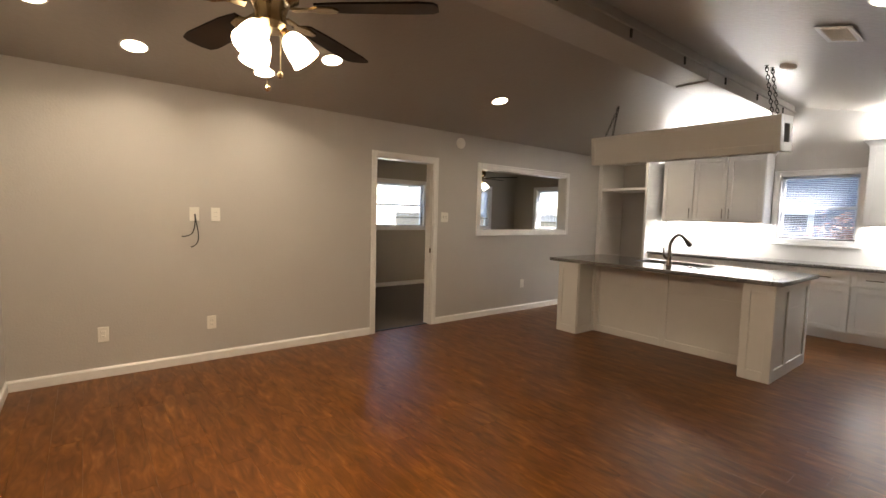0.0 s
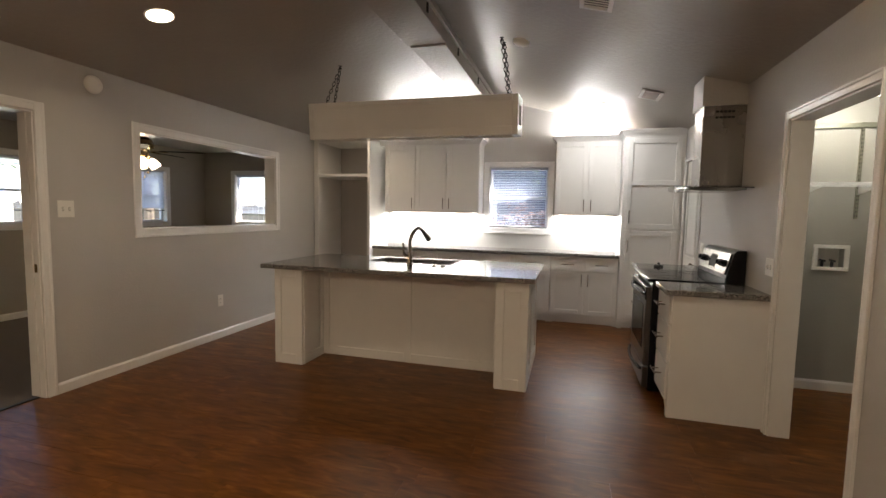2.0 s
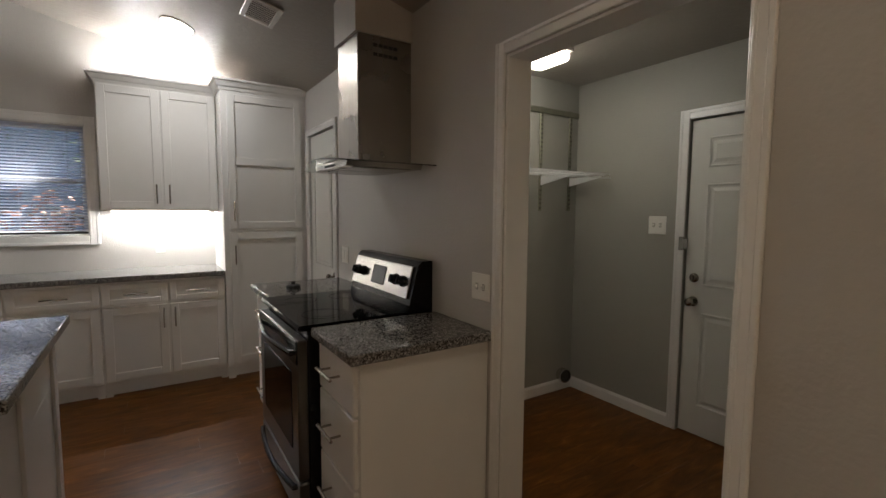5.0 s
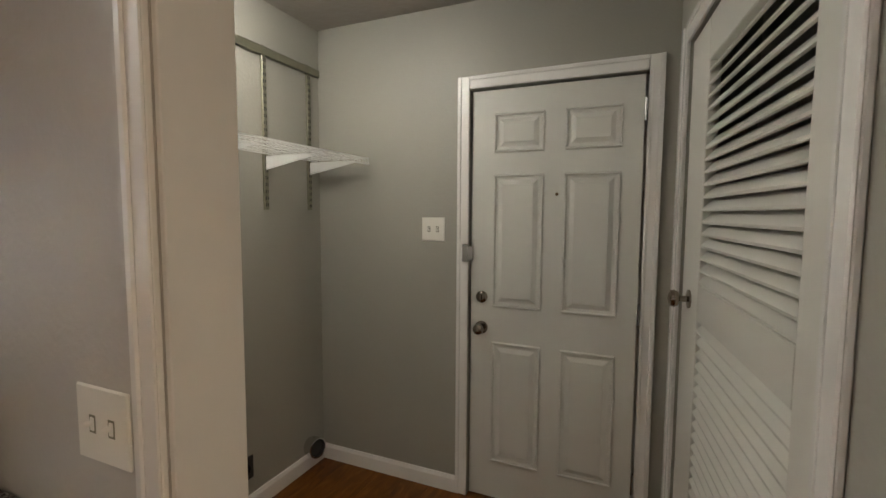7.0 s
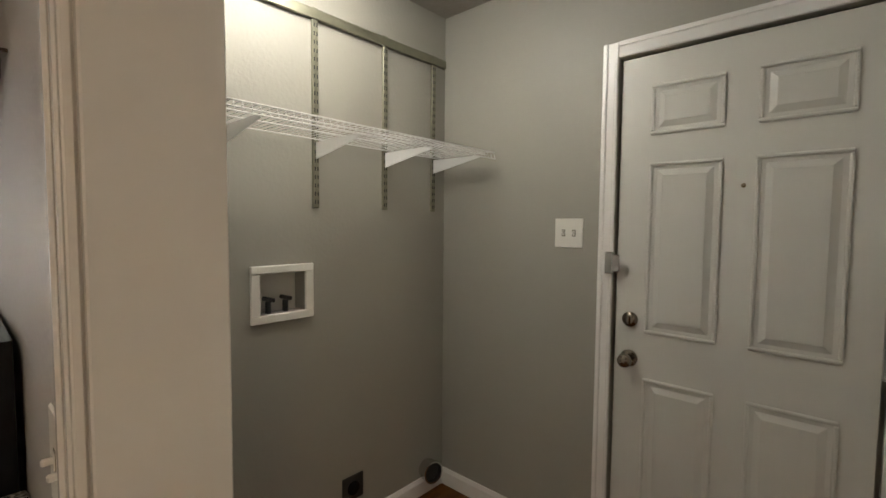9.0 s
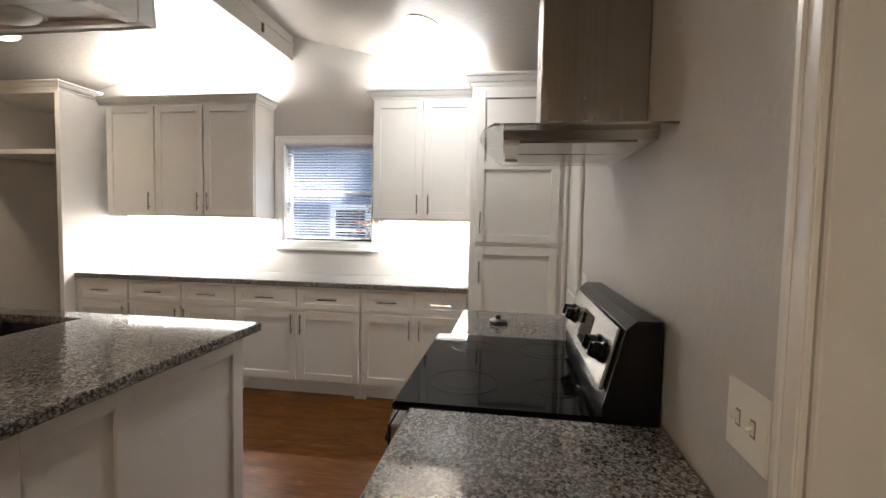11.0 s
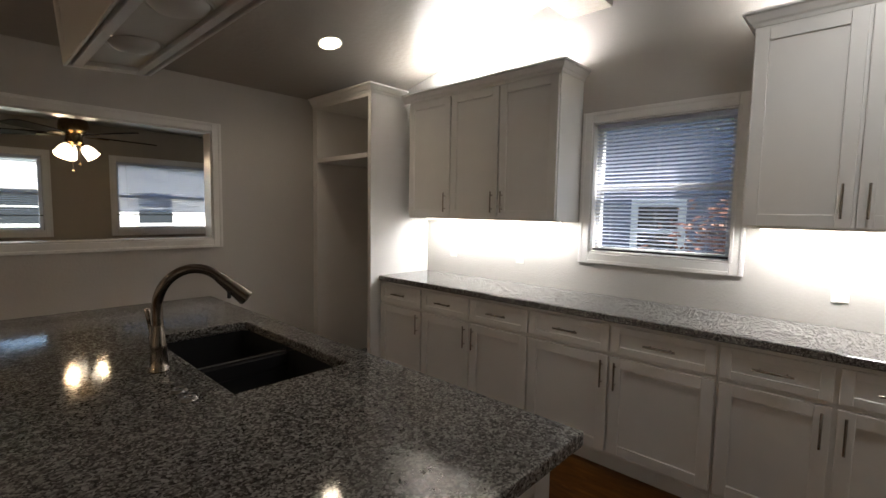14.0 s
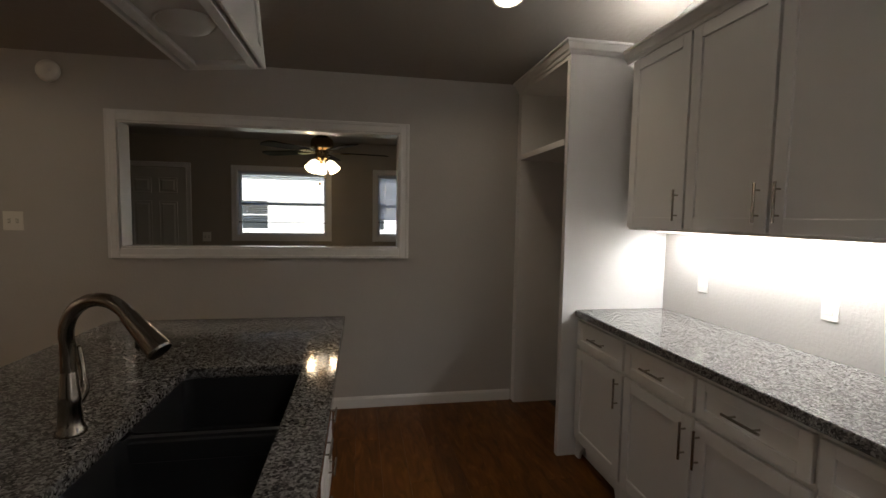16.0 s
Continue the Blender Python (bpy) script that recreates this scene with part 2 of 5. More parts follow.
    nt.links.new(wave.outputs["Fac"], wb_.inputs["Height"]), nt.links.new(wb_.outputs[0], bp.inputs["Normal"])
    nt.links.new(bp.outputs[0], b.inputs["Normal"])
    return m


M_FLOOR = floor_material()


def granite_material():
    m = bpy.data.materials.new("speckled_granite")
    m.use_nodes = True
    nt, b = m.node_tree, m.node_tree.nodes["Principled BSDF"]
    co = nt.nodes.new("ShaderNodeTexCoord")
    v = nt.nodes.new("ShaderNodeTexVoronoi")
    v.inputs["Scale"].default_value, v.inputs["Randomness"].default_value = 185, 1
    nd = nt.nodes.new("ShaderNodeTexNoise")
    nd.inputs["Scale"].default_value, nd.inputs["Detail"].default_value = 60, 3
    nt.links.new(co.outputs["Object"], nd.inputs["Vector"])
    mixv = nt.nodes.new("ShaderNodeMixRGB")
    mixv.inputs[0].default_value = 0.015
    nt.links.new(co.outputs["Object"], mixv.inputs[1]), nt.links.new(nd.outputs["Color"], mixv.inputs[2])
    nt.links.new(mixv.outputs[0], v.inputs["Vector"])
    hue = nt.nodes.new("ShaderNodeSeparateColor")
    nt.links.new(v.outputs["Color"], hue.inputs[0])
    n = nt.nodes.new("ShaderNodeTexNoise")
    n.inputs["Scale"].default_value, n.inputs["Detail"].default_value = 40, 5
    nt.links.new(co.outputs["Object"], n.inputs["Vector"])
    add = nt.nodes.new("ShaderNodeMath")
    add.operation = "MULTIPLY_ADD"
    add.inputs[1].default_value, add.inputs[2].default_value = 0.55, -0.27
    nt.links.new(n.outputs["Fac"], add.inputs[0])
    sm = nt.nodes.new("ShaderNodeMath")
    sm.operation = "ADD"
    nt.links.new(hue.outputs[0], sm.inputs[0]), nt.links.new(add.outputs[0], sm.inputs[1])
    r = ramp_nodes(nt, sm.outputs[0], [(0.0, (0.03, 0.027, 0.026)), (0.26, (0.075, 0.068, 0.063)), (0.46, (0.135, 0.126, 0.118)), (0.68, (0.205, 0.196, 0.186)), (0.94, (0.335, 0.325, 0.31))])
    r.color_ramp.interpolation = "LINEAR"
    nt.links.new(r.outputs[0], b.inputs["Base Color"])
    b.inputs["Roughness"].default_value, b.inputs["Specular IOR Level"].default_value = 0.075, 0.5
    return m


M_GRANITE = granite_material()

# ---- mesh helpers ----
ORIGIN = {}


def thing(name, x=0.0, y=0.0, z=0.0, label="", category="", group="", kind=""):
    ob = new(name)
    ob.empty_display_size = 0.1
    ob.location = (x, y, z)
    ORIGIN[ob.name] = Vector((x, y, z))
    return tagged(ob, label, category, group, kind)


def part(name, bm, mat, parent=None, label="", smooth=False, kind="", category=""):
    """One mesh object from a bmesh in world metres, under a thing or a part."""
    o = ORIGIN[parent.name] if parent else Vector((0, 0, 0))
    if o.length:
        bmesh.ops.translate(bm, verts=bm.verts, vec=-o)
    bmesh.ops.recalc_face_normals(bm, faces=bm.faces)
    me = bpy.data.meshes.new(name)
    bm.to_mesh(me)
    bm.free()
    me.materials.append(mat)
    if smooth:
        for p in me.polygons:
            p.use_smooth = True
        me.set_sharp_from_angle(angle=radians(35))
    ob = new(name, me)
    ob.parent = parent
    ORIGIN[ob.name] = o
    return tagged(ob, label, category, "", kind)


def B():
    return bmesh.new()


I4 = Matrix.Identity(4)


def fr(o, u, n):
    """A frame with origin o, first axis u, second axis n (both level), third axis up."""
    u, n = Vector(u), Vector(n)
    m = Matrix.Identity(4)
    for k in range(3):
        m[k][0], m[k][1], m[k][2], m[k][3] = u[k], n[k], (0, 0, 1)[k], o[k]
    return m


def box(bm, lo, hi, c=0.0, m=I4):
    lo, hi = [min(a, b) for a, b in zip(lo, hi)], [max(a, b) for a, b in zip(lo, hi)]
    c = min(c, 0.45 * min(h - l for l, h in zip(lo, hi)))
    sides = [(i, j, k) for i in (0, 1) for j in (0, 1) for k in (0, 1)]
    if c <= 0:
        v = {s: bm.verts.new(m @ Vector([(lo, hi)[s[a]][a] for a in range(3)])) for s in sides}
        for a in range(3):
            p, q = [k for k in range(3) if k != a]
            for s in (0, 1):
                ring = []
                for i, j in ((0, 0), (1, 0), (1, 1), (0, 1)):
                    key = [0, 0, 0]
                    key[a], key[p], key[q] = s, i, j
                    ring.append(v[tuple(key)])
                bm.faces.new(ring)
        return
    v = {}
    for s in sides:
        for a in range(3):
            co = [(lo[k] + (0 if k == a else c)) if s[k] == 0 else (hi[k] - (0 if k == a else c)) for k in range(3)]
            v[s, a] = bm.verts.new(m @ Vector(co))
    for a in range(3):
        p, q = [k for k in range(3) if k != a]
        for s in (0, 1):
            ring = []
            for i, j in ((0, 0), (1, 0), (1, 1), (0, 1)):
                key = [0, 0, 0]
                key[a], key[p], key[q] = s, i, j
                ring.append(v[tuple(key), a])
            bm.faces.new(ring)
        for i in (0, 1):
            for j in (0, 1):
                k0, k1 = [0, 0, 0], [0, 0, 0]
                k0[a], k0[p], k0[q] = 0, i, j
                k1[a], k1[p], k1[q] = 1, i, j
                bm.faces.new([v[tuple(k0), p], v[tuple(k1), p], v[tuple(k1), q], v[tuple(k0), q]])
    for s in sides:
        bm.faces.new([v[s, 0], v[s, 1], v[s, 2]])


def ring_tube(bm, pts, radii, seg=12, caps=True):
    """A round tube through points with a radius at each."""
    pts = [Vector(p) for p in pts]
    radii = radii if isinstance(radii, (list, tuple)) else [radii] * len(pts)
    rings, side = [], None
    for i, p in enumerate(pts):
        d = (pts[min(i + 1, len(pts) - 1)] - pts[max(i - 1, 0)])
        d = d.normalized() if d.length > 1e-9 else Vector((0, 0, 1))
        if side is None:
            side = d.orthogonal().normalized()
        side = (side - d * side.dot(d)).normalized()
        up = d.cross(side)
        rings.append([bm.verts.new(p + radii[i] * (math.cos(a) * side + math.sin(a) * up)) for a in (2 * math.pi * k / seg for k in range(seg))])
    for r0, r1 in zip(rings, rings[1:]):
        for k in range(seg):
            bm.faces.new([r0[k], r0[(k + 1) % seg], r1[(k + 1) % seg], r1[k]])
    if caps:
        bm.faces.new(rings[0]), bm.faces.new(rings[-1])


def lathe(bm, profile, m=I4, seg=24):
    """A turned shape: (radius, height) pairs round m's third axis."""
    rings = []
    for r, h in profile:
        if r < 1e-5:
            rings.append([bm.verts.new(m @ Vector((0, 0, h)))])
        else:
            rings.append([bm.verts.new(m @ Vector((r * math.cos(2 * math.pi * k / seg), r * math.sin(2 * math.pi * k / seg), h))) for k in range(seg)])
    for a, b in zip(rings, rings[1:]):
        for k in range(seg):
            q = [a[k % len(a)], a[(k + 1) % len(a)], b[(k + 1) % len(b)], b[k % len(b)]]
            q = list(dict.fromkeys(q))
            if len(q) > 2:
                bm.faces.new(q)


def prism(bm, poly, d0, d1, m=I4):
    """A polygon in m's first and third axes, from d0 to d1 along the second."""
    a = [bm.verts.new(m @ Vector((x, d0, z))) for x, z in poly]
    b = [bm.verts.new(m @ Vector((x, d1, z))) for x, z in poly]
    bm.faces.new(a), bm.faces.new(b)
    for k in range(len(a)):
        bm.faces.new([a[k], a[(k + 1) % len(a)], b[(k + 1) % len(a)], b[k]])


def wall_cells(bm, m, a0, a1, t, z0, z1, openings=()):
    """A wall along m's first axis, thickness 0 to t along the second, with openings (a0, a1, z0, z1) through it."""
    cuts = sorted({a0, a1, *[o[0] for o in openings], *[o[1] for o in openings]})
    for p, q in zip(cuts, cuts[1:]):
        z = z0
        for o in sorted((o for o in openings if o[0] < (p + q) / 2 < o[1]), key=lambda o: o[2]):
            if o[2] > z:
                box(bm, (p, 0, z), (q, t, o[2]), 0, m)
            z = o[3]
        if z < z1:
            box(bm, (p, 0, z), (q, t, z1), 0, m)


X, Y = (1, 0, 0), (0, 1, 0)
NX, NY = (-1, 0, 0), (0, -1, 0)

# ---- the shell ----
# openings: (from, to, bottom, top)
DOOR_N = (2.935, 3.765, 0.0, 2.075)
PASS = (4.575, 6.475, 1.215, 2.075)
WIN_K = (1.35, 2.205, 1.20, 2.09)      # along y, east wall
LAUN = (3.885, 4.765, 0.0, 2.035)      # along x, south wall
DOOR_P = (6.72, 7.37, 0.0, 2.06)       # along x, south wall
W1, W2 = (4.59, 5.73, 1.165, 2.02), (6.41, 7.56, 1.165, 2.02)
DOOR2 = (3.26, 3.98, 0.0, 2.03)
W3 = (5.82, 6.94, 1.165, 2.03)         # along y, far room's east wall
EXT = (4.165, 4.937, 0.0, 2.0)
LOUV = (-1.74, -0.665, 0.0, 2.03)

bm = B()
wall_cells(bm, fr((0, YN, 0), X, Y), XW - T, 8.55, T, 0, 2.6, [DOOR_N, PASS])
part("wall_north", bm, M_WALL, None, "greige painted wall with doorway and pass-through", kind="structure")
bm = B()
wall_cells(bm, fr((XB, 0, 0), Y, X), YS - T, YN, T, 0, 2.40, [WIN_K])
prism(bm, [(YS - T, 2.40), (YN, 2.40), (YN, ceil_z(YN)), (RIDGE_Y, RIDGE_Z + 0.02), (YS - T, ceil_z(YS))], 0, T, fr((XB, 0, 0), Y, X))
part("wall_east", bm, M_WALL, None, "greige painted gable wall with a kitchen window", kind="structure")
bm = B()
box(bm, (XW - T, YS - T, 0), (XW, YN, 2.40))
prism(bm, [(YS - T, 2.40), (YN, 2.40), (YN, ceil_z(YN)), (RIDGE_Y, RIDGE_Z + 0.02), (YS - T, ceil_z(YS))], -T, 0, fr((XW, 0, 0), Y, X))
part("wall_west", bm, M_WALL, None, "plain greige painted living room wall", kind="structure")
bm = B()
wall_cells(bm, fr((0, YS, 0), X, NY), XW - T, XB + T, 0.125, 0, 2.52, [LAUN, DOOR_P])
part("wall_south", bm, M_WALL, None, "greige painted wall behind the range", kind="structure")
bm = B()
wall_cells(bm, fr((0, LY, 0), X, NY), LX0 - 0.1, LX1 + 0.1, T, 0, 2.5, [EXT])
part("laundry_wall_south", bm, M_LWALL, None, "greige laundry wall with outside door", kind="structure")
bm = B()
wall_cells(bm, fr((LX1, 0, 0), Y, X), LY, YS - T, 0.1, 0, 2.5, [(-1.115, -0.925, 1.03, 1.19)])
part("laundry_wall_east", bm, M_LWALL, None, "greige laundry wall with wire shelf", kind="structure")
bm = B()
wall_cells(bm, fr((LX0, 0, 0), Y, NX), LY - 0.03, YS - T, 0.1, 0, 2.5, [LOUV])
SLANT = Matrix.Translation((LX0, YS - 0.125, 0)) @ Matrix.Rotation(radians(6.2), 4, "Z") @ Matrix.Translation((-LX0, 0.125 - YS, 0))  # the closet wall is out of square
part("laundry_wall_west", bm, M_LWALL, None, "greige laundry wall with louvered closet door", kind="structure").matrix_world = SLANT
bm = B()
box(bm, (LX0 - 0.8, LY, 0), (LX0 - 0.75, YS - T, 2.5))
box(bm, (LX0 - 0.75, LY - 0.05, 0), (LX0 - 0.1, LY, 2.5))
part("closet_wall", bm, M_WALL, None, "plain closet wall behind the louvers", kind="structure")
bm = B()
wall_cells(bm, fr((0, R2Y, 0), X, Y), R2X0 - T, R2X1 + T, T, 0, 2.5, [DOOR2, W1, W2])
part("far_room_wall_north", bm, M_WALL2, None, "tan wall with two windows and a door", kind="structure")
bm = B()
wall_cells(bm, fr((R2X1, 0, 0), Y, X), YN + T, R2Y, T, 0, 2.5, [W3])
part("far_room_wall_east", bm, M_WALL2, None, "tan wall with a window", kind="structure")
bm = B()
box(bm, (R2X0 - T, YN + T, 0), (R2X0, R2Y, 2.5))
part("far_room_wall_west", bm, M_WALL2, None, "plain tan wall", kind="structure")
bm = B()
wall_cells(bm, fr((0, YN + T, 0), X, Y), R2X0, R2X1, 0.004, 0, 2.44, [DOOR_N, PASS])
part("far_room_wall_south", bm, M_WALL2, None, "tan side of the dividing wall", kind="structure")

bm = B()
for y0, y1 in ((YS - T, RIDGE_Y), (RIDGE_Y, YN + T)):
    za, zb = (EAVE_S - 0.035, RIDGE_Z) if y0 < 1 else (RIDGE_Z, EAVE_N - 0.033)
    prism(bm, [(y0, za), (y1, zb), (y1, zb + 0.12), (y0, za + 0.12)], XW - T, XB + T, Matrix(((0, 1, 0, 0), (1, 0, 0, 0), (0, 0, 1, 0), (0, 0, 0, 1))))
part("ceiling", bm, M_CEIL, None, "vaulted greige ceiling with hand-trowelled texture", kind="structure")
bm = B()
box(bm, (LX0 - 0.9, LY - T, LZ), (LX1 + 0.1, YS - 0.12, LZ + 0.1))
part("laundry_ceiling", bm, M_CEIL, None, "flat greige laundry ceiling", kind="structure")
bm = B()
box(bm, (R2X0 - T, YN + T - 0.02, R2Z), (R2X1 + T, R2Y + T, R2Z + 0.1))
part("far_room_ceiling", bm, M_CEIL, None, "flat textured ceiling of the far room", kind="structure")

# boxed ridge beam with a ledge and metal straps
beam = thing("ridge_beam", XW, 2.26, 2.84, "boxed greige ridge beam with ledge under the vault", "beam", kind="structure")
bm = B()
box(bm, (XW, 2.11, 2.85), (5.25, 2.46, 3.10), 0.004)
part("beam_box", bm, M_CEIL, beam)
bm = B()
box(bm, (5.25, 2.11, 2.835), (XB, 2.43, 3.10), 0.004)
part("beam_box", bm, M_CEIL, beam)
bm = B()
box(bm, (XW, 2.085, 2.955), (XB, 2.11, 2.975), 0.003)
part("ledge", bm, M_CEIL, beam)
for k in range(8):
    bm = B()
    box(bm, (0.9 + k * 0.95, 2.098, 2.88), (0.925 + k * 0.95, 2.112, 2.95), 0.002)
    part("strap", bm, M_IRON, beam)

# floors
bm = B()
box(bm, (XW - T, LY - T, -0.12), (XB + T, YN + 0.07, -0.006))
part("floor_base", bm, M_SLOT, None, "dark subfloor under the planks", kind="structure")
bm = B()
box(bm, (R2X0 - T, YN + 0.07, -0.12), (R2X1 + T, R2Y + T, 0.004))
part("carpet_floor", bm, M_CARPET, None, "brown carpet of the far room", kind="structure")


def baseboard(name, o, u, n, runs, h=0.085):
    for a, b in runs:
        bm = B()
        prism(bm, [(0, 0), (0.014, 0), (0.014, h - 0.018), (0.006, h), (0, h)], a, b, Matrix(((n[0], u[0], 0, o[0]), (n[1], u[1], 0, o[1]), (0, 0, 1, o[2]), (0, 0, 0, 1))))
        part(name, bm, M_TRIM, None, "white painted baseboard along the wall", kind="structure")


baseboard("baseboard", (0, YN, 0), X, NY, [(XW, 2.868), (3.832, 7.38)])
baseboard("baseboard", (XW, 0, 0), Y, X, [(YS, YN - 0.014)])
baseboard("baseboard", (0, YS, 0), X, Y, [(XW, 3.832)])
baseboard("baseboard", (0, R2Y, 0), X, NY, [(R2X0, 3.19), (4.05, R2X1)])
baseboard("baseboard", (R2X1, 0, 0), Y, NX, [(YN + T, R2Y)])
baseboard("baseboard", (LX1, 0, 0), Y, NX, [(LY, YS - T)])
baseboard("baseboard", (0, LY, 0), X, Y, [(4.995, LX1 - 0.014)])


def casing(name, m, o, w=0.07, sill=False, label="white moulded casing round the opening", depth=0.018, mat=None):
    """Moulded casing on a wall face: m's first axis along the wall, second out of it."""
    a0, a1, z0, z1 = o
    t = thing(name, *(m @ Vector(((a0 + a1) / 2, 0, z0))), label, "trim", kind="structure")
    for nm, lo, hi in (("jamb_casing", (a0 - w, z0 - (w if sill else 0)), (a0, z1 + w)), ("jamb_casing", (a1, z0 - (w if sill else 0)), (a1 + w, z1 + w))):
        bm = B()
        box(bm, (lo[0], 0, lo[1]), (hi[0], depth * 0.7, hi[1]), 0.003, m)
        outer = (lo[0], lo[0] + w * 0.34) if hi[0] == a0 else (hi[0] - w * 0.34, hi[0])
        box(bm, (outer[0], depth * 0.6, lo[1]), (outer[1], depth, hi[1]), 0.004, m)
        inner = (hi[0] - w * 0.22, hi[0]) if hi[0] == a0 else (lo[0], lo[0] + w * 0.22)
        box(bm, (inner[0], depth * 0.6, lo[1] + (w if sill else 0)), (inner[1], depth * 0.86, hi[1] - w), 0.003, m)
        part(nm, bm, mat or M_TRIM, t)
    for z, nm in ((z1, "head_casing"), (z0 - w, "sill_casing"))[: 2 if sill else 1]:
        bm = B()
        box(bm, (a0, 0, z), (a1, depth * 0.7, z + w), 0.003, m)
        zo = (z + w * 0.66, z + w) if z == z1 else (z, z + w * 0.34)
        box(bm, (a0, depth * 0.6, zo[0]), (a1, depth, zo[1]), 0.004, m)
        part(nm, bm, mat or M_TRIM, t)
    return t


def lining(t, m, o, depth, mat=None, bottom=False, th=0.012):
    """Boards that line the opening through the wall (second axis runs into the wall)."""
    a0, a1, z0, z1 = o
    for lo, hi, nm in (((a0, 0, z0), (a0 + th, depth, z1), "side_jamb"), ((a1 - th, 0, z0), (a1, depth, z1), "side_jamb"), ((a0 + th, 0, z1 - th), (a1 - th, depth, z1), "head_jamb")):
        bm = B()
        box(bm, lo, hi, 0.002, m)
        part(nm, bm, mat or M_TRIM, t)
    if bottom:
        bm = B()
        box(bm, (a0 + th, 0, z0), (a1 - th, depth, z0 + th), 0.002, m)
        part("sill_board", bm, mat or M_TRIM, t)


mN_in, mN_through = fr((0, YN, 0), X, NY), fr((0, YN, 0), X, Y)
t = casing("door_1", mN_in, DOOR_N, 0.065, label="white cased doorway to the carpeted room")
lining(t, mN_through, DOOR_N, T + 0.004)
bm = B()
box(bm, (3.745, YN + 0.05, 0.0), (3.753, YN + 0.085, 2.06), 0.002)
part("door_stop", bm, M_TRIM, t)
bm = B()
box(bm, (3.7515, YN + 0.018, 0.93), (3.7535, YN + 0.046, 0.99), 0)
part("strike_plate", bm, M_BRASS, t, "small brass strike plate")
bm = B()
box(bm, (2.947, YN + 0.05, -0.004), (3.753, YN + 0.09, 0.009), 0.003)
part("threshold", bm, M_IRON, t)
t = casing("pass_through", mN_in, PASS, 0.07, True, "white cased pass-through opening into the far room")
lining(t, mN_through, PASS, T + 0.004, None, True)
casing("pass_through_far_trim", fr((0, YN + T + 0.004, 0), X, Y), PASS, 0.07, True, "white casing on the far side of the pass-through")
mS_in, mS_through = fr((0, YS, 0), X, Y), fr((0, YS, 0), X, NY)
t = casing("door_2", mS_in, LAUN, 0.05, label="wide white cased opening to the laundry")
lining(t, mS_through, LAUN, 0.125)


# ---- windows with blinds ----
def window(name, m, o, label, drop=1.0, tilt=20.0, slat_gap=0.0245, rail=True):
    """A vinyl sash window in opening o; m's second axis points out of the house from the inner wall face."""
    a0, a1, z0, z1 = o
    t = thing(name, *(m @ Vector(((a0 + a1) / 2, 0.06, z0))), label, "window", kind="structure")
    f0, f1, w = 0.075, 0.125, 0.04
    bm = B()
    box(bm, (a0, f0, z0), (a0 + w, f1, z1), 0.004, m), box(bm, (a1 - w, f0, z0), (a1, f1, z1), 0.004, m)
    box(bm, (a0 + w, f0, z0), (a1 - w, f1, z0 + w), 0.004, m), box(bm, (a0 + w, f0, z1 - w), (a1 - w, f1, z1), 0.004, m)
    part("window_frame", bm, M_VINYL, t)
    zm = (z0 + z1) / 2
    bm = B()
    box(bm, (a0 + w, f0 + 0.005, zm - 0.02), (a1 - w, f1 - 0.01, zm + 0.022), 0.004, m)
    part("meeting_rail", bm, M_VINYL, t)
    for lo, hi in ((z0 + w, zm - 0.02), (zm + 0.022, z1 - w)):
        bm = B()
        box(bm, (a0 + w, 0.098, lo), (a1 - w, 0.102, hi), 0, m)
        part("pane", bm, M_GLASS, t).visible_shadow = False
    bm = B()
    box(bm, (a0, 0, z0), (a1, f0, z0 + 0.012), 0.003, m)
    part("window_sill", bm, M_TRIM, t)
    bm = B()
    for a in (a0, a1 - 0.008):
        box(bm, (a, 0, z0 + 0.012), (a + 0.008, f0, z1), 0.001, m)
    box(bm, (a0 + 0.008, 0, z1 - 0.008), (a1 - 0.008, f0, z1), 0.001, m)
    part("reveal_board", bm, M_TRIM, t)
    b0, b1, d = a0 + 0.012, a1 - 0.012, 0.045
    bt = thing("blind", *(m @ Vector(((a0 + a1) / 2, d, z0))), "white vinyl mini blind hanging in the window", "blind", "window blinds")
    bm = B()
    box(bm, (b0, d - 0.014, z1 - 0.036), (b1, d + 0.014, z1 - 0.01), 0.002, m)
    part("headrail", bm, M_BLIND, bt)
    zb = z1 - 0.04 - drop * (z1 - 0.04 - z0 - 0.03)
    bm = B()
    box(bm, (b0, d - 0.012, zb - 0.012), (b1, d + 0.012, zb), 0.003, m)
    part("bottom_rail", bm, M_BLIND if not rail else M_IRON, bt)
    sl = B()
    c, s = 0.0125 * math.cos(radians(tilt)), 0.0125 * math.sin(radians(tilt))
    zt = z1 - 0.05
    rows = []
    for k in range(4):
        q = -1 + 2 * k / 3
        rows.append([sl.verts.new(m @ Vector((a, d + c * q, zt - s * q + 0.0018 * (1 - q * q)))) for a in (b0, b1)])
    for p, q in zip(rows, rows[1:]):
        sl.faces.new([p[0], p[1], q[1], q[0]])
    first = part("slat", sl, M_BLIND, bt)
    n = int((zt - zb) / slat_gap)
    for k in range(1, n):
        ob = first.copy()
        scene.collection.objects.link(ob)
        ob.location.z = -k * slat_gap
    for a in (b0 + 0.12, (b0 + b1) / 2, b1 - 0.12):
        bm = B()
        ring_tube(bm, [m @ Vector((a, d - 0.013, zb)), m @ Vector((a, d - 0.013, zt))], 0.0011, 5)
        part("ladder_cord", bm, M_BLIND, bt)
    bm = B()
    aw = b0 + 0.10 if m.col[0][1] >= 0 else b1 - 0.10
